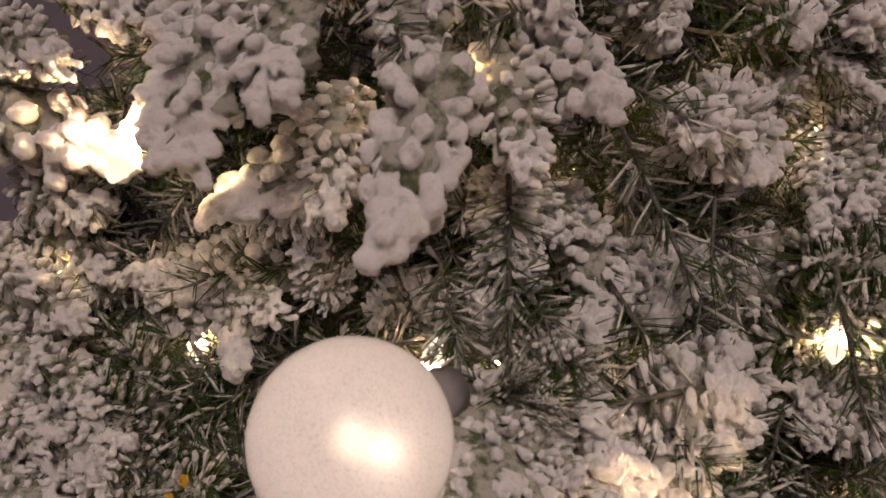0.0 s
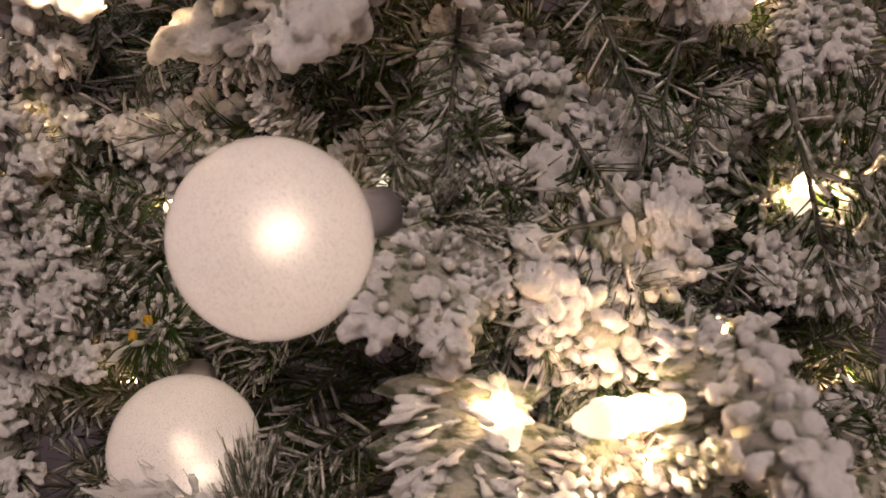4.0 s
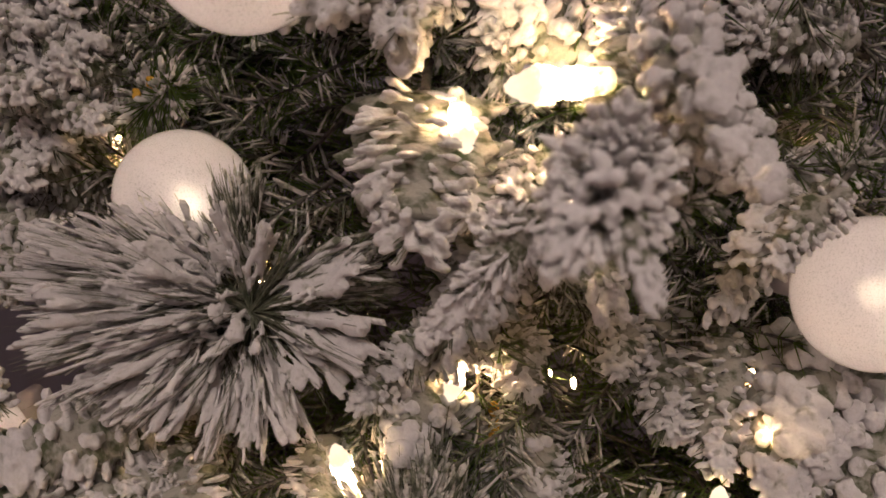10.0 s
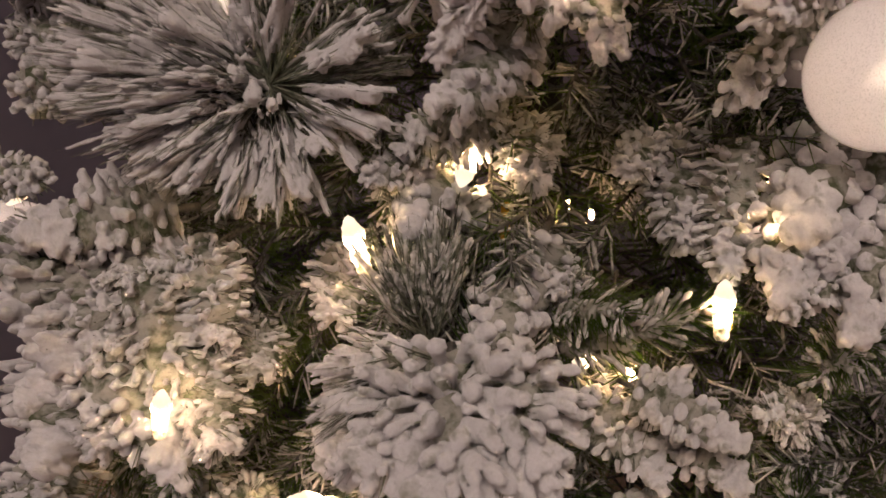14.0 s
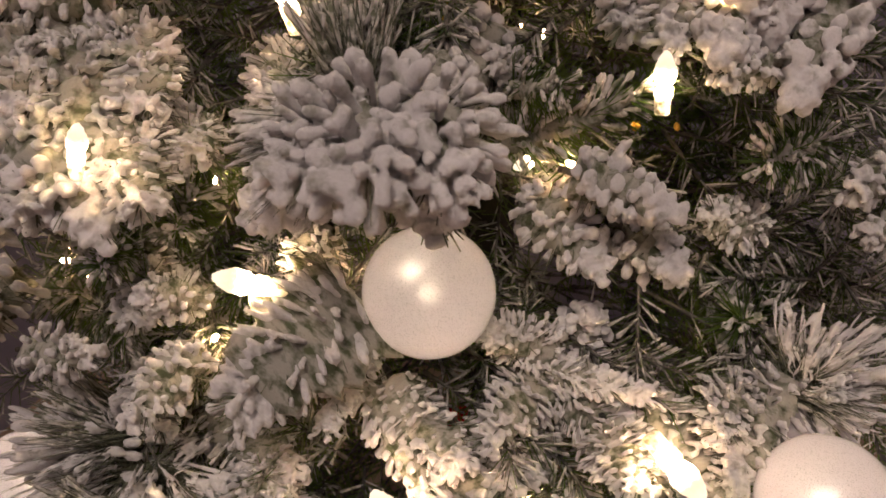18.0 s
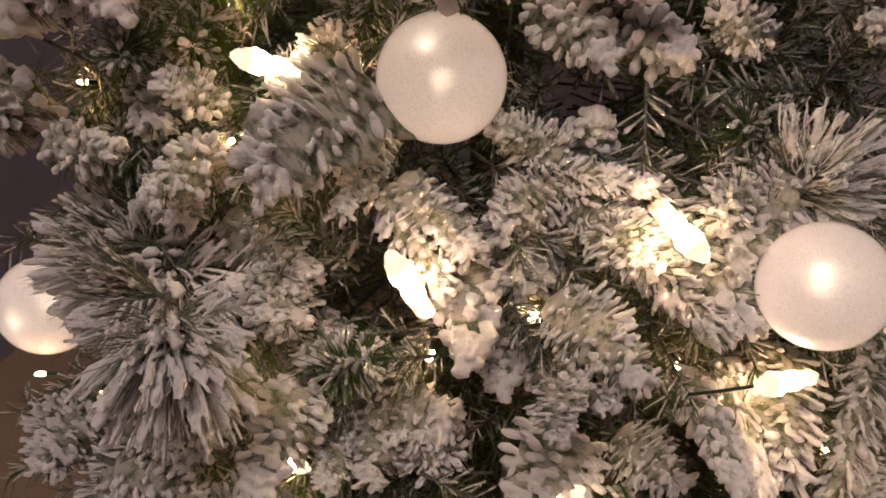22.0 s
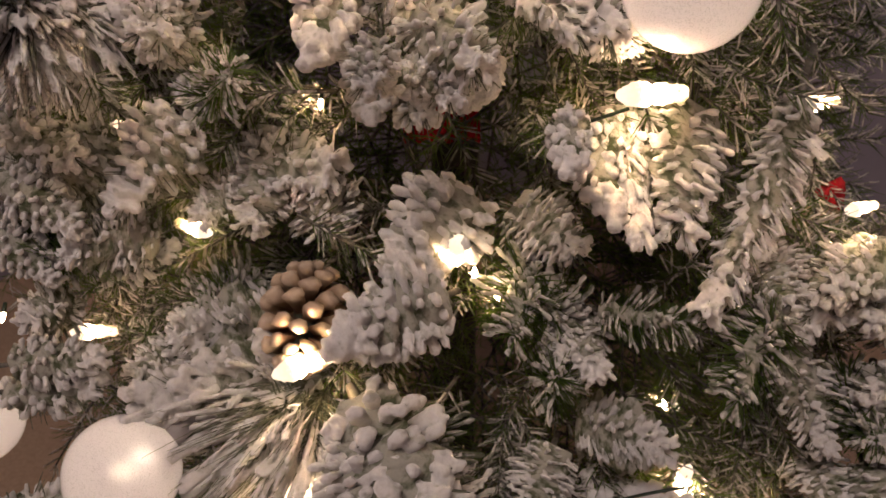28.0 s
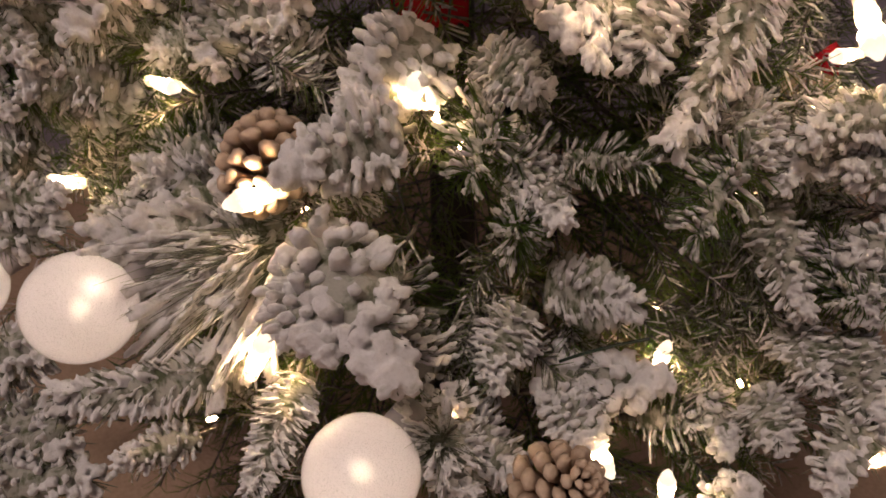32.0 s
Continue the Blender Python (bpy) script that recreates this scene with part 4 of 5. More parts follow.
sprig("brush", (0.1843, 0.3476, 1.0085), (0.1650, 0.2812, 0.9693), 1.45, 0)
sprig("brush", (0.1351, 0.3503, 1.0108), (0.1170, 0.3001, 1.0042), 1.17, 0)
sprig("brush", (0.2328, 0.3018, 0.9609), (0.1990, 0.2523, 0.9626), 1.18, 0)
sprig("frond", (-0.0932, 0.2680, 0.9668), (-0.1315, 0.2059, 0.9447), 1.21, 0)
sprig("clump", (-0.1190, 0.2588, 0.9869), (-0.1713, 0.2061, 0.9902), 1.62, 0)
sprig("clump", (-0.1106, 0.2522, 0.9559), (-0.1497, 0.1946, 0.9434), 1.69, 0)
sprig("brush", (-0.0997, 0.2597, 0.9414), (-0.0907, 0.1967, 0.8964), 1.48, 0)
sprig("clump", (-0.1616, 0.2527, 0.9308), (-0.1779, 0.1878, 0.8932), 1.70, 0)
sprig("brush", (-0.1859, 0.2467, 0.9764), (-0.1876, 0.1947, 0.9590), 1.73, 0)
sprig("clump", (-0.1446, 0.2463, 0.9059), (-0.1341, 0.1930, 0.8804), 1.94, 0)
sprig("brush", (0.0519, 0.2938, 1.0371), (0.0173, 0.2421, 1.0347), 1.50, 0)
sprig("brush", (0.0667, 0.3214, 1.0244), (0.0743, 0.2706, 1.0051), 1.51, 0)
sprig("puff", (0.0295, 0.2852, 1.0039), (0.0148, 0.2352, 0.9962), 1.24, 0)
sprig("brush", (0.0143, 0.2731, 1.0115), (0.0007, 0.2305, 1.0185), 1.14, 0)
sprig("tuft", (0.0287, 0.2464, 0.9153), (0.0288, 0.2478, 1.0063), 1.03, 0)
sprig("spray", (0.0465, 0.2949, 0.9439), (0.0425, 0.2803, 1.0041), 1.08, 0)
sprig("clump", (0.0806, 0.2944, 0.9697), (0.0633, 0.2274, 0.9283), 1.32, 0)
sprig("brush", (0.0901, 0.3025, 0.9517), (0.0876, 0.2584, 0.9507), 1.38, 0)
sprig("brush", (-0.0331, 0.3025, 0.9459), (-0.0359, 0.2477, 0.9276), 1.69, 0)
sprig("sparse", (-0.1001, 0.3610, 0.8672), (-0.1147, 0.2955, 0.8554), 2.20, 0)
sprig("fan", (0.0401, 0.2250, 0.9447), (0.0025, 0.1408, 0.9275), 0.64, 0)
sprig("petal", (0.0526, 0.1877, 0.9543), (0.0683, 0.1171, 0.9355), 1.23, 0)
sprig("petal", (0.0791, 0.1840, 0.9576), (0.1003, 0.1337, 0.9313), 1.03, 0)
sprig("puff", (0.0084, 0.2289, 0.9287), (0.0039, 0.1714, 0.8996), 1.41, 0)
sprig("puff", (0.0667, 0.2509, 0.9601), (0.0686, 0.1995, 0.9409), 1.03, 0)
sprig("brush", (-0.1314, 0.2333, 0.9612), (-0.0676, 0.1793, 0.9064), 1.49, 0)
sprig("clump", (-0.1453, 0.2126, 0.9247), (-0.0789, 0.1668, 0.8860), 1.41, 0)
sprig("clump", (-0.1832, 0.2385, 0.9698), (-0.1528, 0.1829, 0.9277), 1.91, 0)
sprig("clump", (-0.1789, 0.2326, 0.9049), (-0.1619, 0.1750, 0.8651), 2.06, 0)
sprig("frond", (-0.0922, 0.2572, 0.9708), (-0.1234, 0.2010, 0.9575), 1.07, 0)
sprig("brush", (-0.0820, 0.2649, 0.9127), (-0.0678, 0.2205, 0.9024), 1.77, 0)
sprig("clump", (0.1377, 0.2593, 0.9037), (0.1876, 0.2276, 0.9034), 1.26, 0)
sprig("clump", (0.1129, 0.2872, 0.8793), (0.1577, 0.2436, 0.8558), 1.40, 0)
sprig("clump", (0.1631, 0.2845, 0.8641), (0.2016, 0.2468, 0.8564), 1.32, 0)
sprig("sparse", (0.0950, 0.2840, 0.9072), (0.1860, 0.2784, 0.9426), 1.26, 0)
sprig("sparse", (0.0831, 0.2872, 0.9422), (0.1347, 0.2537, 0.9371), 1.55, 0)
sprig("brush", (0.1388, 0.3597, 0.9995), (0.1580, 0.3051, 0.9649), 1.40, 0)
sprig("puff", (0.2076, 0.3170, 0.9956), (0.1973, 0.2558, 0.9616), 1.02, 0)
sprig("puff", (0.2587, 0.3170, 0.9919), (0.2395, 0.2499, 0.9495), 0.99, 0)
sprig("brush", (0.2376, 0.3256, 0.9955), (0.2175, 0.2692, 0.9764), 1.29, 0)
sprig("brush", (0.2410, 0.3195, 0.8564), (0.2086, 0.2872, 0.8752), 1.46, 0)
sprig("sparse", (0.2712, 0.3332, 0.9086), (0.2252, 0.2787, 0.9110), 1.58, 0)
sprig("sparse", (0.2662, 0.3482, 0.7778), (0.2189, 0.2836, 0.8267), 1.62, 0)
sprig("spray", (0.0314, 0.2115, 0.8450), (-0.0161, 0.1404, 0.8144), 1.71, 0)
sprig("frond", (0.0310, 0.2385, 0.8131), (0.0254, 0.1735, 0.7772), 1.26, 0)
sprig("brush", (-0.0004, 0.2486, 0.8576), (0.0000, 0.1960, 0.8419), 1.55, 0)
sprig("brush", (-0.1006, 0.2148, 0.7756), (-0.0700, 0.1726, 0.7669), 1.58, 0)
sprig("sparse", (-0.2159, 0.3356, 0.7556), (-0.2174, 0.2877, 0.7493), 2.20, 0)
sprig("sparse", (-0.1159, 0.2272, 0.8482), (-0.1158, 0.1916, 0.8638), 1.99, 0)
sprig("sparse", (-0.1183, 0.3164, 0.8526), (-0.1082, 0.2652, 0.8356), 2.20, 0)
sprig("brush", (-0.1261, 0.2662, 0.8262), (-0.1053, 0.2118, 0.7992), 1.62, 0)
sprig("brush", (0.1300, 0.2637, 0.7869), (0.0994, 0.2358, 0.8287), 1.47, 0)
sprig("frond", (0.1045, 0.2549, 0.7845), (0.1951, 0.2349, 0.7928), 1.05, 0)
sprig("brush", (0.1313, 0.2562, 0.7797), (0.0958, 0.1982, 0.7684), 1.45, 0)
sprig("frond", (0.1389, 0.2476, 0.7779), (0.2402, 0.1948, 0.7218), 1.41, 0)
sprig("puff", (0.1454, 0.2857, 0.7814), (0.1467, 0.2638, 0.8215), 1.25, 0)
sprig("brush", (0.1665, 0.2275, 0.7677), (0.1834, 0.1821, 0.7585), 1.61, 0)
sprig("brush", (0.1221, 0.2667, 0.7445), (0.1120, 0.2225, 0.7314), 2.14, 0)
sprig("fan", (-0.1149, 0.2174, 0.7187), (-0.1864, 0.1676, 0.7365), 0.75, 0)
sprig("fan", (-0.1108, 0.2082, 0.7212), (-0.0842, 0.1331, 0.6584), 0.82, 0)
sprig("fan", (-0.1032, 0.2009, 0.7274), (-0.0401, 0.1565, 0.6808), 0.68, 0)
sprig("fan", (-0.1131, 0.2113, 0.7188), (-0.1395, 0.1492, 0.6751), 0.80, 0)
sprig("tuft", (-0.1128, 0.2174, 0.7191), (-0.1604, 0.1889, 0.7666), 1.39, 0)
sprig("brush", (0.0305, 0.2251, 0.7797), (0.0890, 0.1741, 0.7439), 1.11, 0)
sprig("fan", (0.2601, 0.2709, 0.7737), (0.3174, 0.2660, 0.8227), 0.73, 0)
sprig("fan", (0.2623, 0.2707, 0.7779), (0.3089, 0.2447, 0.7925), 0.72, 0)
sprig("brush", (0.2662, 0.2801, 0.7807), (0.2208, 0.2159, 0.7620), 1.59, 0)
sprig("brush", (0.2394, 0.2475, 0.7187), (0.2502, 0.2070, 0.7210), 1.74, 0)
sprig("brush", (0.2408, 0.2684, 0.7763), (0.2154, 0.2206, 0.7796), 1.49, 0)
sprig("puff", (0.0853, 0.2121, 0.7350), (0.1007, 0.1552, 0.7055), 1.15, 0)
sprig("brush", (0.1410, 0.1928, 0.7305), (0.1955, 0.1528, 0.7153), 1.71, 0)
sprig("brush", (0.1868, 0.2610, 0.7660), (0.2458, 0.2007, 0.7118), 1.62, 0)
sprig("spray", (0.2893, 0.2853, 0.6621), (0.2856, 0.2114, 0.6096), 1.61, 0)
sprig("puff", (0.2288, 0.2485, 0.6524), (0.2614, 0.1931, 0.6183), 0.94, 0)
sprig("clump", (-0.0107, 0.1801, 0.6563), (-0.0199, 0.1157, 0.6233), 1.60, 0)
sprig("brush", (0.0028, 0.2243, 0.6076), (0.0820, 0.1991, 0.6088), 2.11, 0)
sprig("brush", (0.0221, 0.2309, 0.6292), (0.0377, 0.1693, 0.5909), 1.86, 0)
sprig("puff", (0.1530, 0.2369, 0.6004), (0.1360, 0.1728, 0.5713), 1.74, 0)
sprig("puff", (0.1617, 0.1680, 0.5670), (0.1141, 0.1112, 0.5639), 1.48, 0)
sprig("frond", (-0.1018, 0.1508, 0.6355), (-0.1266, 0.0723, 0.5835), 1.64, 0)
sprig("frond", (0.3556, 0.3244, 0.6642), (0.3330, 0.2112, 0.5480), 1.49, 0)
sprig("spray", (0.0354, 0.2015, 0.5120), (-0.0356, 0.1399, 0.5102), 1.54, 0)
sprig("brush", (-0.0252, 0.2111, 0.7251), (-0.0177, 0.1618, 0.7127), 1.65, 0)
sprig("brush", (0.1023, 0.2631, 0.7413), (0.1100, 0.2076, 0.7216), 1.83, 0)
sprig("brush", (-0.0933, 0.1794, 0.6020), (-0.1058, 0.1368, 0.6102), 2.07, 0)
sprig("brush", (-0.1558, 0.1527, 0.6347), (-0.1453, 0.1054, 0.6247), 2.12, 0)
sprig("brush", (-0.0081, 0.2240, 0.6796), (-0.0066, 0.1810, 0.6643), 1.91, 0)
sprig("sparse", (0.2316, 0.2346, 0.5252), (0.1980, 0.2036, 0.5634), 1.98, 0)
sprig("brush", (0.2437, 0.2416, 0.5218), (0.2330, 0.1910, 0.5146), 1.75, 0)
sprig("sparse", (-0.0038, 0.2045, 0.5224), (-0.0192, 0.1628, 0.5334), 2.20, 0)
sprig("brush", (0.2070, 0.2437, 0.5423), (0.2525, 0.1897, 0.5021), 1.48, 0)
sprig("sparse", (0.2052, 0.2309, 0.5582), (0.1882, 0.1694, 0.5412), 2.15, 0)
sprig("spray", (0.2456, 0.2255, 0.4417), (0.3172, 0.2111, 0.4541), 1.39, 0)
sprig("brush", (0.3798, 0.3036, 0.4878), (0.4034, 0.2399, 0.4437), 1.45, 0)
sprig("brush", (0.4265, 0.3437, 0.5541), (0.3820, 0.2633, 0.5207), 1.58, 0)
sprig("sparse", (0.3623, 0.2439, 0.5468), (0.3202, 0.1730, 0.5283), 1.69, 0)
sprig("brush", (0.0084, 0.1994, 0.6057), (0.0022, 0.1499, 0.6031), 1.44, 0)
sprig("sparse", (0.0091, 0.1819, 0.6702), (0.0439, 0.1646, 0.6989), 1.92, 0)
sprig("brush", (-0.0285, 0.1622, 0.4876), (-0.0427, 0.1133, 0.4906), 1.67, 0)
sprig("sparse", (0.0059, 0.2067, 0.5254), (-0.0176, 0.1607, 0.5387), 2.20, 0)
sprig("brush", (0.0162, 0.2019, 0.5108), (-0.0246, 0.1447, 0.5150), 1.57, 0)
sprig("sparse", (-0.0907, 0.1498, 0.5800), (-0.0950, 0.1093, 0.5916), 2.20, 0)
sprig("brush", (-0.0869, 0.1259, 0.5369), (-0.0866, 0.0834, 0.5424), 1.98, 0)
sprig("fan", (0.0806, 0.1724, 0.4914), (0.0154, 0.0487, 0.4531), 0.77, 0)
sprig("fan", (0.0868, 0.1691, 0.4898), (0.0679, 0.0586, 0.4428), 0.84, 0)
sprig("clump", (0.1309, 0.1183, 0.5091), (0.2103, 0.0475, 0.4851), 1.78, 0)
sprig("puff", (0.1378, 0.0920, 0.5028), (0.1676, 0.0502, 0.4930), 1.70, 0)
sprig("frond", (0.0820, 0.1054, 0.4248), (-0.0013, 0.0140, 0.4094), 1.74, 0)
sprig("frond", (0.1200, 0.0991, 0.4263), (0.1263, 0.0283, 0.3860), 1.70, 0)
sprig("fan", (0.2167, 0.1153, 0.3960), (0.1992, 0.0601, 0.3954), 0.88, 0)
sprig("brush", (0.2038, 0.1477, 0.3627), (0.2636, 0.1231, 0.3607), 2.01, 0)
sprig("brush", (0.2112, 0.1289, 0.3769), (0.2217, 0.0822, 0.3717), 2.20, 0)
sprig("brush", (0.2038, 0.1477, 0.3626), (0.2071, 0.1306, 0.4083), 2.20, 0)
sprig("brush", (0.2321, 0.2080, 0.4293), (0.2255, 0.1439, 0.4078), 1.63, 0)
sprig("puff", (0.2503, 0.2131, 0.3590), (0.3354, 0.2195, 0.3895), 1.35, 0)
sprig("puff", (0.2695, 0.2017, 0.3688), (0.3025, 0.1629, 0.3617), 1.50, 0)
sprig("sparse", (0.3187, 0.2485, 0.3225), (0.3859, 0.2421, 0.3443), 2.20, 0)
sprig("clump", (0.3634, 0.2725, 0.3448), (0.3828, 0.2201, 0.3249), 1.30, 0)
sprig("spray", (0.0763, 0.1656, 0.4941), (-0.0215, 0.0891, 0.5113), 1.25, 0)
sprig("spray", (0.0492, 0.1903, 0.5081), (-0.0121, 0.1291, 0.5260), 1.45, 0)
sprig("brush", (-0.1112, 0.0870, 0.4870), (-0.0328, 0.0864, 0.5107), 1.24, 0)
sprig("brush", (0.0588, 0.0646, 0.3837), (0.0331, 0.0150, 0.3970), 1.18, 0)
sprig("brush", (-0.0631, 0.0038, 0.3678), (0.0329, 0.0068, 0.3861), 1.27, 0)
sprig("brush", (-0.0891, 0.0387, 0.4228), (-0.0083, 0.0384, 0.4455), 1.69, 0)
sprig("brush", (-0.0577, 0.0265, 0.3939), (0.0108, 0.0135, 0.4046), 1.61, 0)
sprig("brush", (0.4107, 0.2887, 0.4091), (0.4291, 0.2358, 0.3894), 1.68, 0)
sprig("brush", (0.4790, 0.2728, 0.3742), (0.4346, 0.1981, 0.3601), 1.74, 0)
sprig("brush", (0.3983, 0.2654, 0.3556), (0.4233, 0.2229, 0.3477), 2.16, 0)
sprig("puff", (0.3886, 0.2079, 0.2938), (0.4039, 0.1961, 0.3402), 1.29, 0)
sprig("brush", (0.4471, 0.2801, 0.4096), (0.4638, 0.2221, 0.3828), 1.88, 0)
sprig("sparse", (0.4304, 0.3233, 0.4597), (0.4168, 0.2641, 0.4504), 2.20, 0)
sprig("brush", (0.4435, 0.3180, 0.4651), (0.4383, 0.2546, 0.4437), 2.00, 0)
sprig("sparse", (0.1432, 0.1977, 0.4535), (0.1782, 0.1361, 0.4329), 2.18, 0)
sprig("sparse", (0.2525, 0.2273, 0.5394), (0.3165, 0.2114, 0.5483), 1.47, 0)
sprig("sparse", (0.2217, 0.2105, 0.4848), (0.2494, 0.1897, 0.5093), 2.20, 0)
sprig("brush", (-0.2705, 0.3458, 1.1111), (-0.1896, 0.3169, 1.1044), 1.26, 0)
sprig("brush", (-0.2396, 0.3600, 1.1689), (-0.1758, 0.3230, 1.1568), 1.26, 0)
sprig("brush", (-0.2420, 0.3726, 1.1239), (-0.1827, 0.3308, 1.1023), 1.44, 0)
sprig("brush", (-0.2293, 0.2604, 1.0010), (-0.1697, 0.2245, 1.0126), 1.07, 0)
sprig("clump", (0.0839, 0.3009, 1.1998), (0.1227, 0.2778, 1.2140), 1.84, 0)
sprig("clump", (0.1191, 0.3154, 1.2162), (0.1093, 0.2677, 1.1919), 1.48, 0)
sprig("clump", (0.0832, 0.2984, 1.1695), (0.0480, 0.2695, 1.2106), 1.18, 0)
sprig("brush", (0.0325, 0.3680, 1.2884), (0.0302, 0.3162, 1.2495), 1.67, 0)
sprig("clump", (0.0533, 0.2414, 0.9284), (0.0808, 0.1906, 0.8954), 1.84, 0)
sprig("clump", (0.0300, 0.2133, 0.9344), (0.0081, 0.1567, 0.9139), 1.84, 0)
sprig("sparse", (-0.2541, 0.3165, 0.7637), (-0.1528, 0.2860, 0.7382), 1.66, 0)
sprig("spray", (0.2482, 0.2589, 0.6663), (0.2684, 0.1840, 0.6072), 0.75, 0)
sprig("brush", (-0.0326, 0.1564, 0.5807), (-0.0621, 0.1116, 0.6029), 1.80, 0)
sprig("brush", (0.0681, 0.2266, 0.5750), (0.0527, 0.2026, 0.6225), 2.08, 0)
sprig("brush", (-0.1931, 0.3798, 1.1957), (-0.1947, 0.3262, 1.1627), 1.65, 0)
sprig("brush", (-0.1616, 0.3620, 1.1647), (-0.1682, 0.3133, 1.1460), 1.66, 0)
sprig("brush", (-0.1976, 0.3766, 1.1024), (-0.2123, 0.3309, 1.0943), 2.01, 0)
sprig("brush", (-0.2151, 0.4033, 1.2841), (-0.1596, 0.3607, 1.2659), 1.46, 0)
sprig("brush", (-0.2465, 0.4372, 1.2285), (-0.1894, 0.3933, 1.2057), 1.61, 0)
sprig("brush", (-0.1659, 0.4209, 1.2358), (-0.1877, 0.3767, 1.2253), 1.66, 0)
sprig("brush", (-0.1660, 0.3585, 1.1600), (-0.1853, 0.3158, 1.1536), 1.76, 0)
sprig("brush", (-0.0955, 0.3728, 1.2762), (-0.0481, 0.3336, 1.2704), 1.44, 0)
sprig("brush", (-0.1046, 0.2581, 0.9643), (-0.0697, 0.2085, 0.9366), 1.72, 0)
sprig("brush", (-0.0926, 0.2210, 0.9225), (-0.0576, 0.1707, 0.8933), 1.63, 0)
sprig("brush", (-0.1521, 0.2178, 0.9032), (-0.1265, 0.1689, 0.8809), 1.91, 0)
sprig("brush", (-0.1650, 0.2374, 0.9652), (-0.1217, 0.1899, 0.9382), 1.73, 0)
sprig("brush", (-0.0425, 0.2179, 0.7147), (-0.0092, 0.1704, 0.6995), 2.07, 0)
sprig("brush", (0.0463, 0.2246, 0.7800), (0.0901, 0.1765, 0.7552), 1.44, 0)
sprig("brush", (-0.0770, 0.1842, 0.6364), (-0.0750, 0.1298, 0.6171), 1.79, 0)
sprig("brush", (-0.1473, 0.1564, 0.6327), (-0.1443, 0.1093, 0.6265), 2.20, 0)
sprig("brush", (-0.0666, 0.2307, 0.7416), (-0.0080, 0.1850, 0.7167), 1.63, 0)
sprig("brush", (-0.1339, 0.1859, 0.6141), (-0.1049, 0.1340, 0.5873), 2.20, 0)
sprig("sparse", (-0.0776, 0.1462, 0.5739), (-0.0741, 0.0993, 0.5716), 2.20, 0)
sprig("brush", (0.1780, 0.1571, 0.3983), (0.1615, 0.1423, 0.4657), 2.20, 0)
sprig("brush", (0.3531, 0.2965, 0.5648), (0.3722, 0.2525, 0.5426), 1.76, 0)
sprig("brush", (0.1884, 0.2583, 0.5900), (0.2360, 0.2280, 0.5711), 1.88, 0)
sprig("puff", (0.0984, 0.2246, 0.6909), (0.1198, 0.1854, 0.6692), 1.14, 0)
sprig("brush", (0.1125, 0.2375, 0.6718), (0.1447, 0.1982, 0.6662), 1.37, 0)
sprig("tuft", (0.2212, 0.3838, 1.2110), (0.1683, 0.3332, 1.1984), 0.74, 0)
sprig("tuft", (0.2147, 0.3741, 1.2125), (0.1720, 0.3346, 1.2282), 0.68, 0)
sprig("puff", (0.1564, 0.2515, 0.6880), (0.1685, 0.2029, 0.6774), 1.19, 0)
sprig("brush", (0.1459, 0.1252, 0.7284), (0.1503, 0.0960, 0.7158), 1.32, 0)
sprig("puff", (0.1576, 0.1607, 0.7025), (0.1463, 0.1193, 0.7132), 0.72, 0)
sprig("brush", (-0.2772, 0.3702, 1.0567), (-0.1919, 0.3213, 1.0653), 1.41, 0)
sprig("brush", (-0.2548, 0.3348, 1.0256), (-0.1794, 0.2964, 1.0650), 1.37, 0)
sprig("brush", (-0.2809, 0.3879, 1.0802), (-0.2252, 0.3591, 1.0715), 1.76, 0)
sprig("sparse", (-0.2253, 0.3057, 0.7708), (-0.1399, 0.2759, 0.7573), 1.75, 0)
sprig("clump", (-0.2224, 0.2455, 0.8129), (-0.2122, 0.1958, 0.7932), 2.11, 0)
sprig("brush", (-0.2686, 0.2280, 0.7817), (-0.1901, 0.1923, 0.8069), 1.41, 0)
sprig("fan", (-0.0512, 0.2862, 1.0538), (-0.1610, 0.2248, 1.0882), 0.50, 0)
sprig("fan", (-0.0408, 0.2616, 1.0595), (-0.1215, 0.1868, 1.0534), 0.50, 0)
sprig("fan", (-0.0397, 0.2559, 1.0628), (-0.1513, 0.2153, 1.0755), 0.50, 0)
sprig("puff", (0.1561, 0.2524, 0.6912), (0.1686, 0.2028, 0.6787), 1.17, 0)
sprig("brush", (0.1489, 0.1835, 0.7059), (0.1754, 0.1515, 0.6936), 1.38, 0)
sprig("petal", (0.0383, 0.1840, 0.9473), (0.0330, 0.1327, 0.9300), 1.24, 0)
sprig("petal", (-0.1465, 0.2329, 0.7056), (-0.1285, 0.1757, 0.6743), 1.92, 0)
sprig("tuft", (0.0331, 0.2295, 0.9297), (0.0237, 0.2200, 1.0014), 1.50, 0)
sprig("tuft", (0.0329, 0.2301, 0.9294), (0.0475, 0.2251, 0.9988), 1.29, 0)
sprig("fan", (-0.0552, 0.1220, 0.7467), (-0.0408, 0.0504, 0.7101), 0.70, 0)
sprig("fan", (-0.0541, 0.1227, 0.7465), (-0.0133, 0.0549, 0.7055), 0.70, 0)
sprig("fan", (-0.0541, 0.1227, 0.7465), (-0.0033, 0.0782, 0.7089), 0.62, 0)
sprig("tuft", (-0.0542, 0.1235, 0.7484), (-0.0723, 0.0862, 0.7935), 1.20, 0)
sprig("clump", (0.1296, 0.2589, 0.5743), (0.1531, 0.2133, 0.6096), 0.95, 0)
sprig("brush", (0.1874, 0.4167, 1.3301), (0.1432, 0.3799, 1.3202), 1.20, 0)
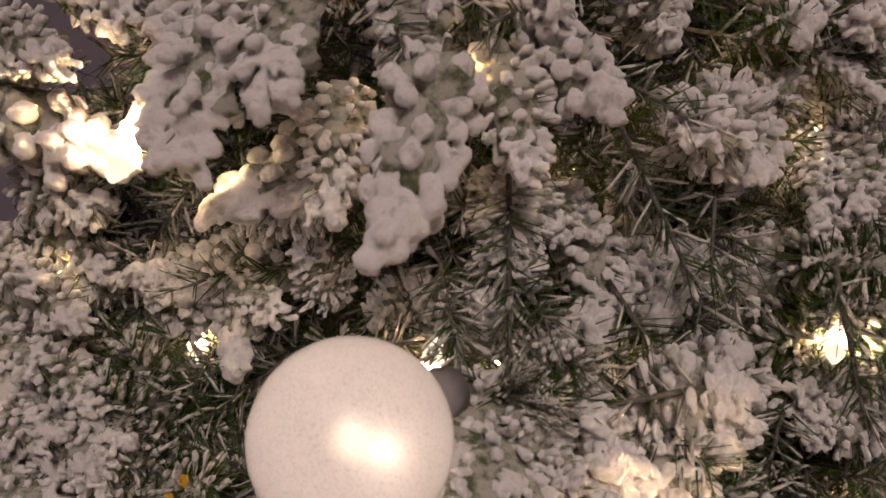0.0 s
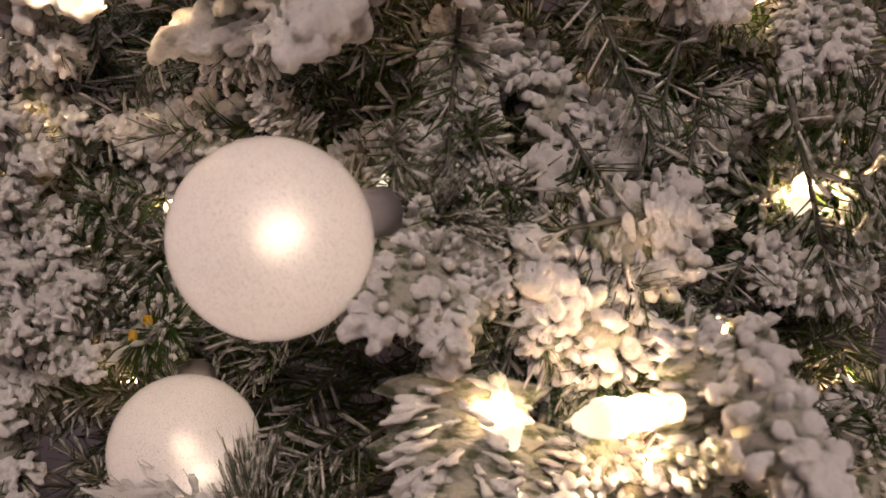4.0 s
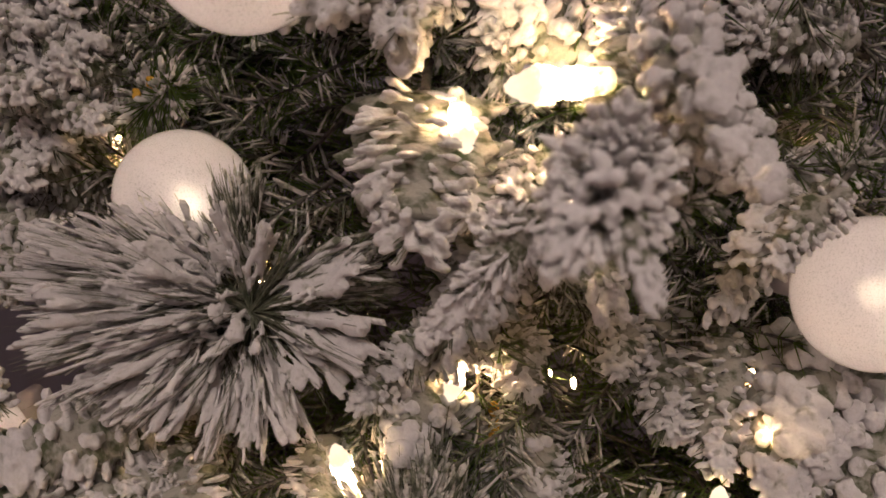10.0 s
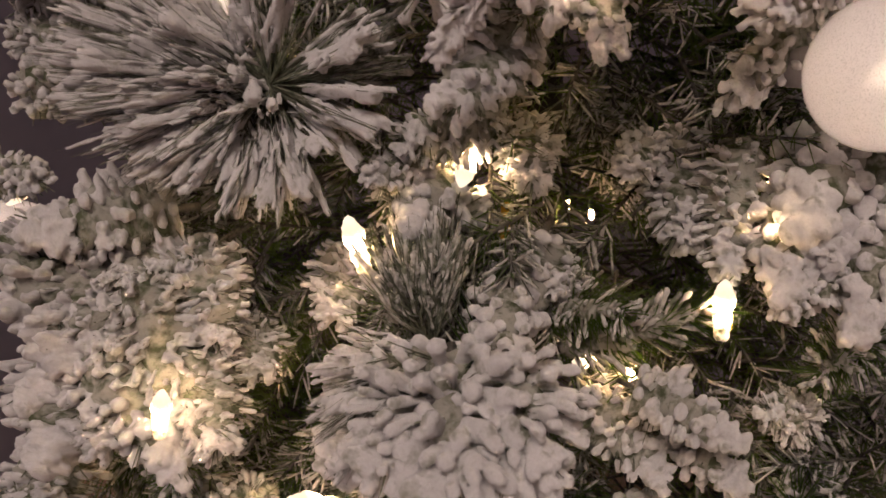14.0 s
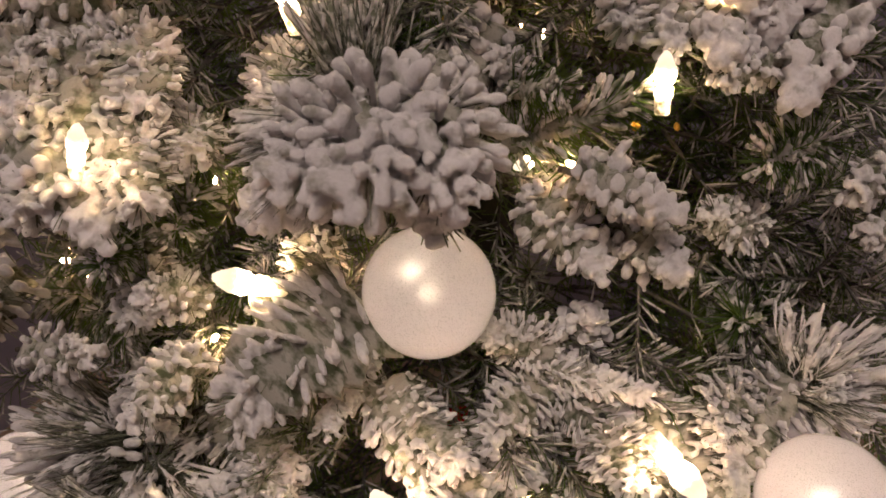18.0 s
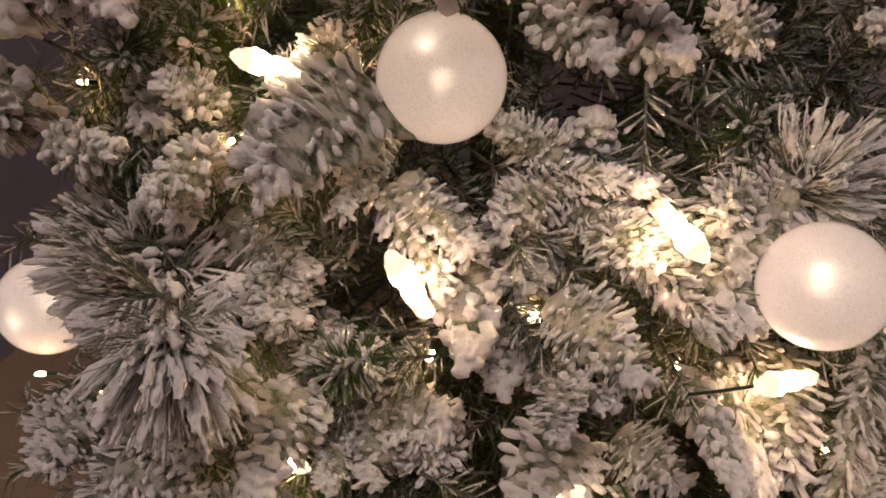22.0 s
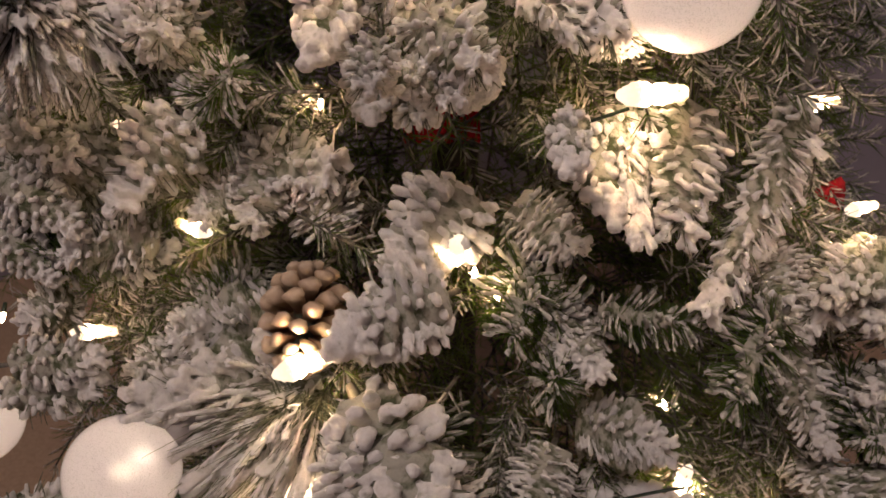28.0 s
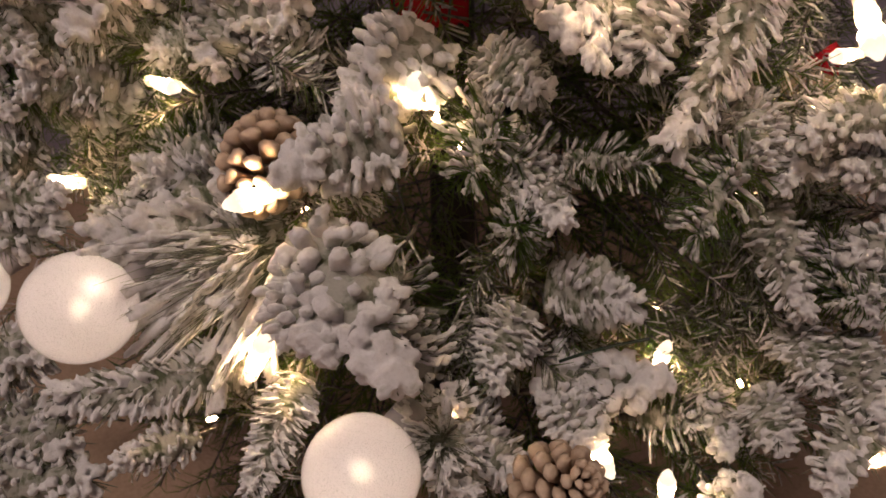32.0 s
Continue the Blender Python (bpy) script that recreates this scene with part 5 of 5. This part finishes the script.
sprig("sparse", (0.1262, 0.4303, 1.2575), (0.0957, 0.4001, 1.2810), 1.50, 0)
sprig("brush", (0.1853, 0.4062, 1.2426), (0.1320, 0.3711, 1.2403), 1.20, 0)
sprig("frond", (0.1751, 0.4107, 1.3607), (0.2055, 0.3627, 1.3140), 1.00, 0)
sprig("brush", (0.2210, 0.4048, 1.2634), (0.1902, 0.3797, 1.2934), 1.30, 0)
sprig("brush", (0.1192, 0.3808, 1.2224), (0.0786, 0.3424, 1.2393), 1.20, 0)
sprig("brush", (-0.2334, 0.3652, 1.2535), (-0.1808, 0.3333, 1.2401), 1.15, 0)
sprig("brush", (-0.2121, 0.3732, 1.2342), (-0.1590, 0.3387, 1.2221), 1.15, 0)
sprig("brush", (-0.2329, 0.3546, 1.2158), (-0.1794, 0.3219, 1.2058), 1.15, 0)
sprig("brush", (-0.2089, 0.3640, 1.2007), (-0.1553, 0.3287, 1.1920), 1.15, 0)
sprig("brush", (-0.2267, 0.3446, 1.1809), (-0.1728, 0.3110, 1.1745), 1.15, 0)
sprig("brush", (-0.2019, 0.3526, 1.1652), (-0.1480, 0.3163, 1.1605), 1.15, 0)
sprig("brush", (-0.2235, 0.3315, 1.1509), (-0.1695, 0.2976, 1.1481), 1.15, 0)
sprig("brush", (-0.1922, 0.3438, 1.1383), (-0.1386, 0.3066, 1.1371), 1.15, 0)
sprig("clump", (0.1017, 0.4031, 1.2486), (0.0727, 0.3355, 1.2304), 1.15, 0)
sprig("clump", (0.1244, 0.3957, 1.2429), (0.0973, 0.3364, 1.2179), 1.10, 0)
sprig("brush", (0.1920, 0.4113, 1.2302), (0.1321, 0.3676, 1.2281), 1.20, 0)
sprig("brush", (0.2241, 0.3495, 1.1718), (0.1643, 0.3192, 1.1699), 1.20, 0)
sprig("sparse", (0.2242, 0.3457, 1.1916), (0.1704, 0.3315, 1.2027), 1.30, 0)
sprig("sparse", (0.2281, 0.3670, 1.2221), (0.1773, 0.3497, 1.2299), 1.30, 0)
sprig("brush", (-0.1048, 0.1298, 0.6609), (-0.0413, 0.1216, 0.6462), 1.30, 0)
sprig("brush", (-0.1050, 0.1182, 0.6294), (-0.0384, 0.1124, 0.6154), 1.30, 0)
sprig("brush", (-0.0778, 0.1485, 0.5550), (-0.0179, 0.1596, 0.5733), 1.30, 0)
sprig("brush", (-0.0884, 0.0768, 0.5227), (-0.0311, 0.0998, 0.5257), 1.30, 0)
sprig("brush", (0.4413, 0.3110, 0.5643), (0.3857, 0.2522, 0.5603), 1.30, 0)
sprig("brush", (-0.1135, 0.1099, 0.5984), (-0.0579, 0.1045, 0.5816), 1.30, 0)
sprig("spray", (0.0256, 0.2691, 1.2084), (0.0037, 0.2058, 1.1994), 0.95, 0)
sprig("spray", (0.0267, 0.2696, 1.2105), (0.0265, 0.2214, 1.1821), 1.10, 0)
sprig("brush", (0.0267, 0.2700, 1.2126), (0.0484, 0.2384, 1.1982), 1.00, 0)
sprig("tuft", (0.0216, 0.2753, 1.2183), (0.0456, 0.2476, 1.2204), 0.70, 0)
sprig("tuft", (0.0216, 0.2753, 1.2183), (0.0329, 0.2536, 1.2391), 0.70, 0)
sprig("puff", (0.2316, 0.1796, 0.6827), (0.2401, 0.1256, 0.6728), 0.70, 0)
sprig("brush", (0.2026, 0.2679, 1.1243), (0.1719, 0.2382, 1.0969), 1.00, 0)
sprig("brush", (0.4758, 0.3330, 0.5195), (0.4171, 0.2697, 0.5266), 1.35, 0)
sprig("brush", (0.4840, 0.3134, 0.4799), (0.4285, 0.2692, 0.4825), 1.35, 0)
sprig("sparse", (0.4909, 0.2929, 0.4447), (0.4252, 0.2557, 0.4576), 1.60, 0)
sprig("frond", (0.1898, 0.4056, 1.3055), (0.1822, 0.3555, 1.2578), 1.30, 0)
sprig("brush", (0.2110, 0.4060, 1.3025), (0.2005, 0.3592, 1.2652), 1.30, 0)
sprig("brush", (0.0965, 0.4391, 1.3687), (0.1024, 0.3867, 1.3495), 1.20, 0)
sprig("brush", (0.2287, 0.3991, 1.3536), (0.1800, 0.3684, 1.3533), 1.30, 0)
sprig("brush", (0.1185, 0.4276, 1.2749), (0.0869, 0.3830, 1.2741), 1.30, 0)
sprig("clump", (0.1414, 0.3928, 1.3041), (0.1374, 0.3535, 1.2839), 0.90, 0)
sprig("brush", (0.0315, 0.4021, 1.2764), (0.0381, 0.3426, 1.2463), 1.30, 0)
sprig("brush", (0.0658, 0.3940, 1.2728), (0.0463, 0.3421, 1.2579), 1.20, 0)
sprig("brush", (0.1216, 0.3965, 1.2427), (0.0897, 0.3465, 1.2437), 1.25, 0)
sprig("clump", (0.0846, 0.3617, 1.2041), (0.0650, 0.3090, 1.1999), 1.00, 0)
sprig("brush", (0.1751, 0.4033, 1.2161), (0.1270, 0.3670, 1.2208), 1.30, 0)
sprig("brush", (0.2021, 0.3508, 1.1739), (0.1606, 0.3258, 1.1795), 1.20, 0)
sprig("brush", (0.0330, 0.3082, 1.2273), (0.0483, 0.2724, 1.2371), 0.85, 0)
sprig("brush", (-0.0650, 0.2044, 0.8003), (-0.0598, 0.1402, 0.8020), 1.30, 0)
sprig("brush", (-0.1571, 0.1865, 0.7981), (-0.1061, 0.1774, 0.8054), 1.30, 0)
sprig("brush", (-0.0698, 0.2258, 0.8219), (-0.0723, 0.1852, 0.8483), 1.30, 0)
sprig("brush", (0.3222, 0.3198, 0.9111), (0.2746, 0.2783, 0.8976), 1.35, 0)
sprig("brush", (0.3296, 0.3077, 0.8720), (0.2867, 0.2775, 0.8690), 1.30, 0)
sprig("fan", (-0.0672, 0.2759, 1.0568), (-0.1351, 0.2103, 1.0977), 0.55, 0)
sprig("fan", (-0.0671, 0.2754, 1.0554), (-0.1348, 0.1944, 1.0734), 0.55, 0)
sprig("fan", (-0.0671, 0.2749, 1.0541), (-0.1152, 0.1913, 1.0479), 0.55, 0)

# ---- bulbs ----
bulb_light((-0.1318, 0.3168, 1.3036), (-0.2762, -0.5050, -0.8177), 0.95)
bulb_light((-0.1380, 0.4060, 1.1840), (0.0976, -0.4411, -0.8921), 0.90)
bulb_light((-0.0038, 0.3178, 1.2152), (-0.0000, -0.0297, 0.9996), 0.85)
bulb_light((0.1825, 0.3362, 1.2123), (-0.3369, -0.6247, -0.7045), 0.70)
bulb_light((0.0515, 0.2400, 1.1480), (0.2442, -0.6870, -0.6844), 0.75)
bulb_light((0.0804, 0.2033, 1.1741), (-0.9484, -0.3164, -0.0208), 0.95)
mini_light((0.1232, 0.2340, 1.1890), (0.0012, 0.0488, 0.9988))
mini_light((-0.0430, 0.4705, 1.2270), (-0.9240, -0.3685, 0.1018))
mini_light((-0.1728, 0.4967, 1.2501), (-0.9240, -0.3685, 0.1018))
bulb_light((0.1752, 0.3980, 1.3748), (0.0000, -0.5255, -0.8508))
bulb_light((0.1581, 0.3791, 1.2967), (0.0323, -0.5545, -0.8315), 0.70)
mini_light((0.2346, 0.4189, 1.2837), (0.9702, -0.2253, 0.0887))
bulb_light((0.0435, 0.2665, 1.0170), (-0.1483, -0.6904, -0.7081), 0.75)
bulb_light((-0.0042, 0.2283, 0.9953), (-0.2871, 0.0902, 0.9537), 0.80)
bulb_light((-0.0730, 0.1544, 0.9393), (0.1795, 0.1022, 0.9784), 0.65)
bulb_light((0.2066, 0.2831, 0.9941), (0.7132, -0.0209, 0.7007))
bulb_light((0.1752, 0.2676, 0.9579), (-0.0365, 0.2427, 0.9694), 0.80)
bulb_light((0.1066, 0.2898, 0.8962), (-0.7636, -0.5883, -0.2660), 0.60)
mini_light((0.0898, 0.3785, 0.9579), (0.1269, -0.6596, -0.7408))
mini_light((0.1053, 0.3790, 0.9521), (0.1269, -0.6596, -0.7408))
bulb_light((-0.0250, 0.1881, 0.8584), (-0.8742, -0.3630, 0.3226))
bulb_light((0.2518, 0.3439, 0.7717), (-0.0362, 0.1318, 0.9906), 0.85)
mini_light((-0.1846, 0.2621, 0.8154), (-0.8753, -0.4699, 0.1139))
bulb_light((-0.2071, 0.2501, 0.9955), (-0.3591, -0.6552, -0.6647), 0.80)
bulb_light((0.0663, 0.1355, 0.7750), (-0.5321, 0.0580, 0.8447))
bulb_light((0.2036, 0.1723, 0.7877), (0.7207, -0.4133, -0.5567))
bulb_light((0.1266, 0.2374, 0.6879), (0.1599, -0.6868, -0.7090), 0.70)
bulb_light((0.2623, 0.1959, 0.6951), (-0.8668, -0.4970, 0.0412))
bulb_light((0.1633, 0.1957, 0.5870), (0.4331, -0.1723, 0.8847))
bulb_light((0.3586, 0.3910, 0.4613), (-0.8590, -0.2727, 0.4333), 0.80)
mini_light((0.0616, 0.2268, 0.6601), (0.1687, -0.6845, -0.7092))
mini_light((0.3464, 0.3251, 0.6585), (-0.8752, -0.4670, 0.1261))
mini_light((-0.1983, 0.1752, 0.6377), (-0.8752, -0.4670, 0.1261))
mini_light((0.1719, 0.2108, 0.5620), (-0.0548, 0.1906, 0.9801))
bulb_light((0.0904, 0.1089, 0.5384), (-0.7369, -0.6608, -0.1426))
bulb_light((0.3146, 0.4656, 0.2829), (0.9771, -0.1029, -0.1863), 0.90)
bulb_light((0.3285, 0.2751, 0.3691), (0.2002, 0.2828, 0.9380), 0.90)
bulb_light((-0.0672, 0.1875, 0.6431), (-0.7846, -0.6195, -0.0243), 0.75)
bulb_light((-0.0312, 0.2051, 0.5627), (0.9918, -0.0635, -0.1112), 0.80)
bulb_light((0.3646, 0.3411, 0.6543), (-0.7846, -0.6195, -0.0243), 0.80)
mini_light((0.1868, 0.2140, 0.5448), (0.2249, -0.6793, -0.6986))
bulb_light((0.1044, 0.0857, 0.4521), (0.3912, 0.1007, 0.9148))
bulb_light((0.3061, 0.1644, 0.3511), (0.6873, -0.4138, -0.5970))
bulb_light((0.3981, 0.1517, 0.6470), (0.3405, -0.6392, -0.6896), 0.85)
bulb_light((0.4028, 0.3187, 0.5927), (-0.7510, -0.6603, -0.0012), 0.70)
bulb_light((-0.0841, 0.1302, 0.5127), (-0.7976, -0.5805, 0.1637), 0.80)
bulb_light((0.3478, 0.1854, 0.3270), (-0.0717, 0.2299, 0.9706), 0.90)
bulb_light((0.4650, 0.2276, 0.3502), (-0.7976, -0.5805, 0.1637))
mini_light((-0.1154, 0.0993, 0.5381), (0.1774, -0.6810, -0.7104))
# unseen extra bulb, added behind its neighbour to warm the clump's flock
bulb_light((0.2190, 0.3114, 0.9836), (-0.0854, -0.7779, -0.6226))


# ---- small things ----
pine_cone((0.0717, 0.1622, 0.5363), (0.3101, -0.8728, -0.1305), 1.7, "small brown pine cone with frosted scale tips between flocked twigs")
pine_cone((0.2861, 0.1105, 0.3782), (0.4870, -0.3841, 0.6598), 1.5, "small brown pine cone with frosted scale tips low on the tree")
red_tag(Matrix(((0.932, -0.171, 0.319, 0.0680), (0.362, 0.467, -0.807, 0.4520), (-0.011, 0.867, 0.497, 0.5750), (0, 0, 0, 1))))
felt_ornament((0.3949, 0.4128, 0.5434), pose(0, 0, 0, 0, 0, 20))
yellow_scrap((0.0612, 0.2908, 0.9882), 0.0040)
yellow_scrap((0.0625, 0.2869, 0.9797), 0.0045)
yellow_scrap((0.0611, 0.2844, 0.9751), 0.0030)
yellow_scrap((0.1660, 0.3071, 0.9173), 0.0030)
yellow_scrap((0.1886, 0.3119, 0.9170), 0.0025)
yellow_scrap((-0.1273, 0.3177, 1.1449), 0.0030)
yellow_scrap((-0.1224, 0.3253, 1.1498), 0.0035)
yellow_scrap((-0.1381, 0.3555, 1.1313), 0.0030)
yellow_scrap((0.2017, 0.3677, 1.1339), 0.0030)
yellow_scrap((0.2006, 0.3700, 1.1341), 0.0030)
cable([(0.0719, 0.3857, 0.9805), (0.1007, 0.3638, 0.9927), (0.1240, 0.3346, 0.9922)])
cable([(0.2229, 0.2155, 0.6654), (0.2408, 0.2124, 0.6734), (0.2577, 0.2097, 0.6826)])
cable([(0.1646, 0.3025, 0.7546), (0.1865, 0.2707, 0.7515), (0.1960, 0.2507, 0.7536)])
cable([(0.1283, 0.3364, 1.1811), (0.1439, 0.3389, 1.1835), (0.1701, 0.3532, 1.1859)])
cable([(0.2701, 0.1704, 0.4233), (0.2934, 0.1760, 0.4369), (0.3229, 0.1819, 0.4471)])
cable([(0.3234, 0.2978, 0.6355), (0.3542, 0.3375, 0.6445), (0.3674, 0.3459, 0.6511)])

# ---- thinly flocked twigs behind the outer branches, joined ----
def behind_foliage(seed):
    rng = np.random.default_rng(seed)
    v, f, kinds = [], [], []
    axis = Vector((AXIS_X, AXIS_Y, 0))
    for b, t in grown:
        for n in range(3):
            end = b.lerp(t, rng.uniform(-0.2, 0.35)) + Vector(rng.uniform(-1, 1, 3)) * 0.03 - axis
            inward = -Vector((end.x, end.y, 0)).normalized()
            end += inward * 0.02
            over = Vector((end.x, end.y, 0)).length - (surface_radius(end.z) - rng.uniform(0.0, 0.03))
            if over > 0:
                end += inward * over
            if in_gap(end):
                continue
            way = ((t - b).normalized() * 0.6 - inward * rng.uniform(0.2, 1) + Vector(rng.uniform(-0.7, 0.7, 3))).normalized()
            root = end - way * rng.uniform(0.06, 0.1)
            n0 = len(f)
            tube(v, f, [root, root.lerp(end, 0.6), end], [0.0014, 0.0012, 0.0007], 4)
            kinds += [3] * (len(f) - n0)
            d0 = end - root
            d, a, c = basis(d0)
            snow = rng.uniform(0.2, 0.6)
            for k in range(60):
                u, w = rng.uniform(0.1, 1.0), k * 2.39996
                p = root + d0 * u
                lean = 0.45 + 0.7 * u
                nd = (d * lean + (a * math.cos(w) + c * math.sin(w))).normalized() * rng.uniform(0.015, 0.021)
                n0, snowy = len(f), rng.uniform() < snow
                if snowy:
                    g = rng.uniform(0.7, 1.3)
                    club(v, f, [p, p + nd * 0.55, p + nd * 0.9, p + nd], [0.0007 * g, 0.0009 * g, 0.0011 * g, 0.0005 * g], 3, rng)
                else:
                    tube(v, f, [p, p + nd * 1.15], [0.0006, 0.0002], 3, False)
                kinds += [0 if snowy else 1 + k % 2] * (len(f) - n0)
    me = mesh_of("behind_foliage", v, f, THIN_FLOCK)
    me.materials.append(NEEDLE)
    me.materials.append(FROST_NEEDLE)
    me.materials.append(TWIG)
    me.polygons.foreach_set("material_index", kinds)
    return me


behind = new("behind_foliage", behind_foliage(31))
behind.parent = tree
tagged(behind, "thinly flocked twigs behind the outer branches", kind="stuff")

# ---- fairy lights among the twigs behind the outer branches ----
for i, (b, t) in enumerate(grown):
    if i % 6 == 2 and b.z > 0.3 and not in_gap(b - Vector((AXIS_X, AXIS_Y, 0)), 0.02):
        inward = Vector((AXIS_X - b.x, AXIS_Y - b.y, 0)).normalized()
        mini_light(b + inward * 0.016, (t - b).normalized(), "small lit warm fairy light hidden behind a flocked branch")
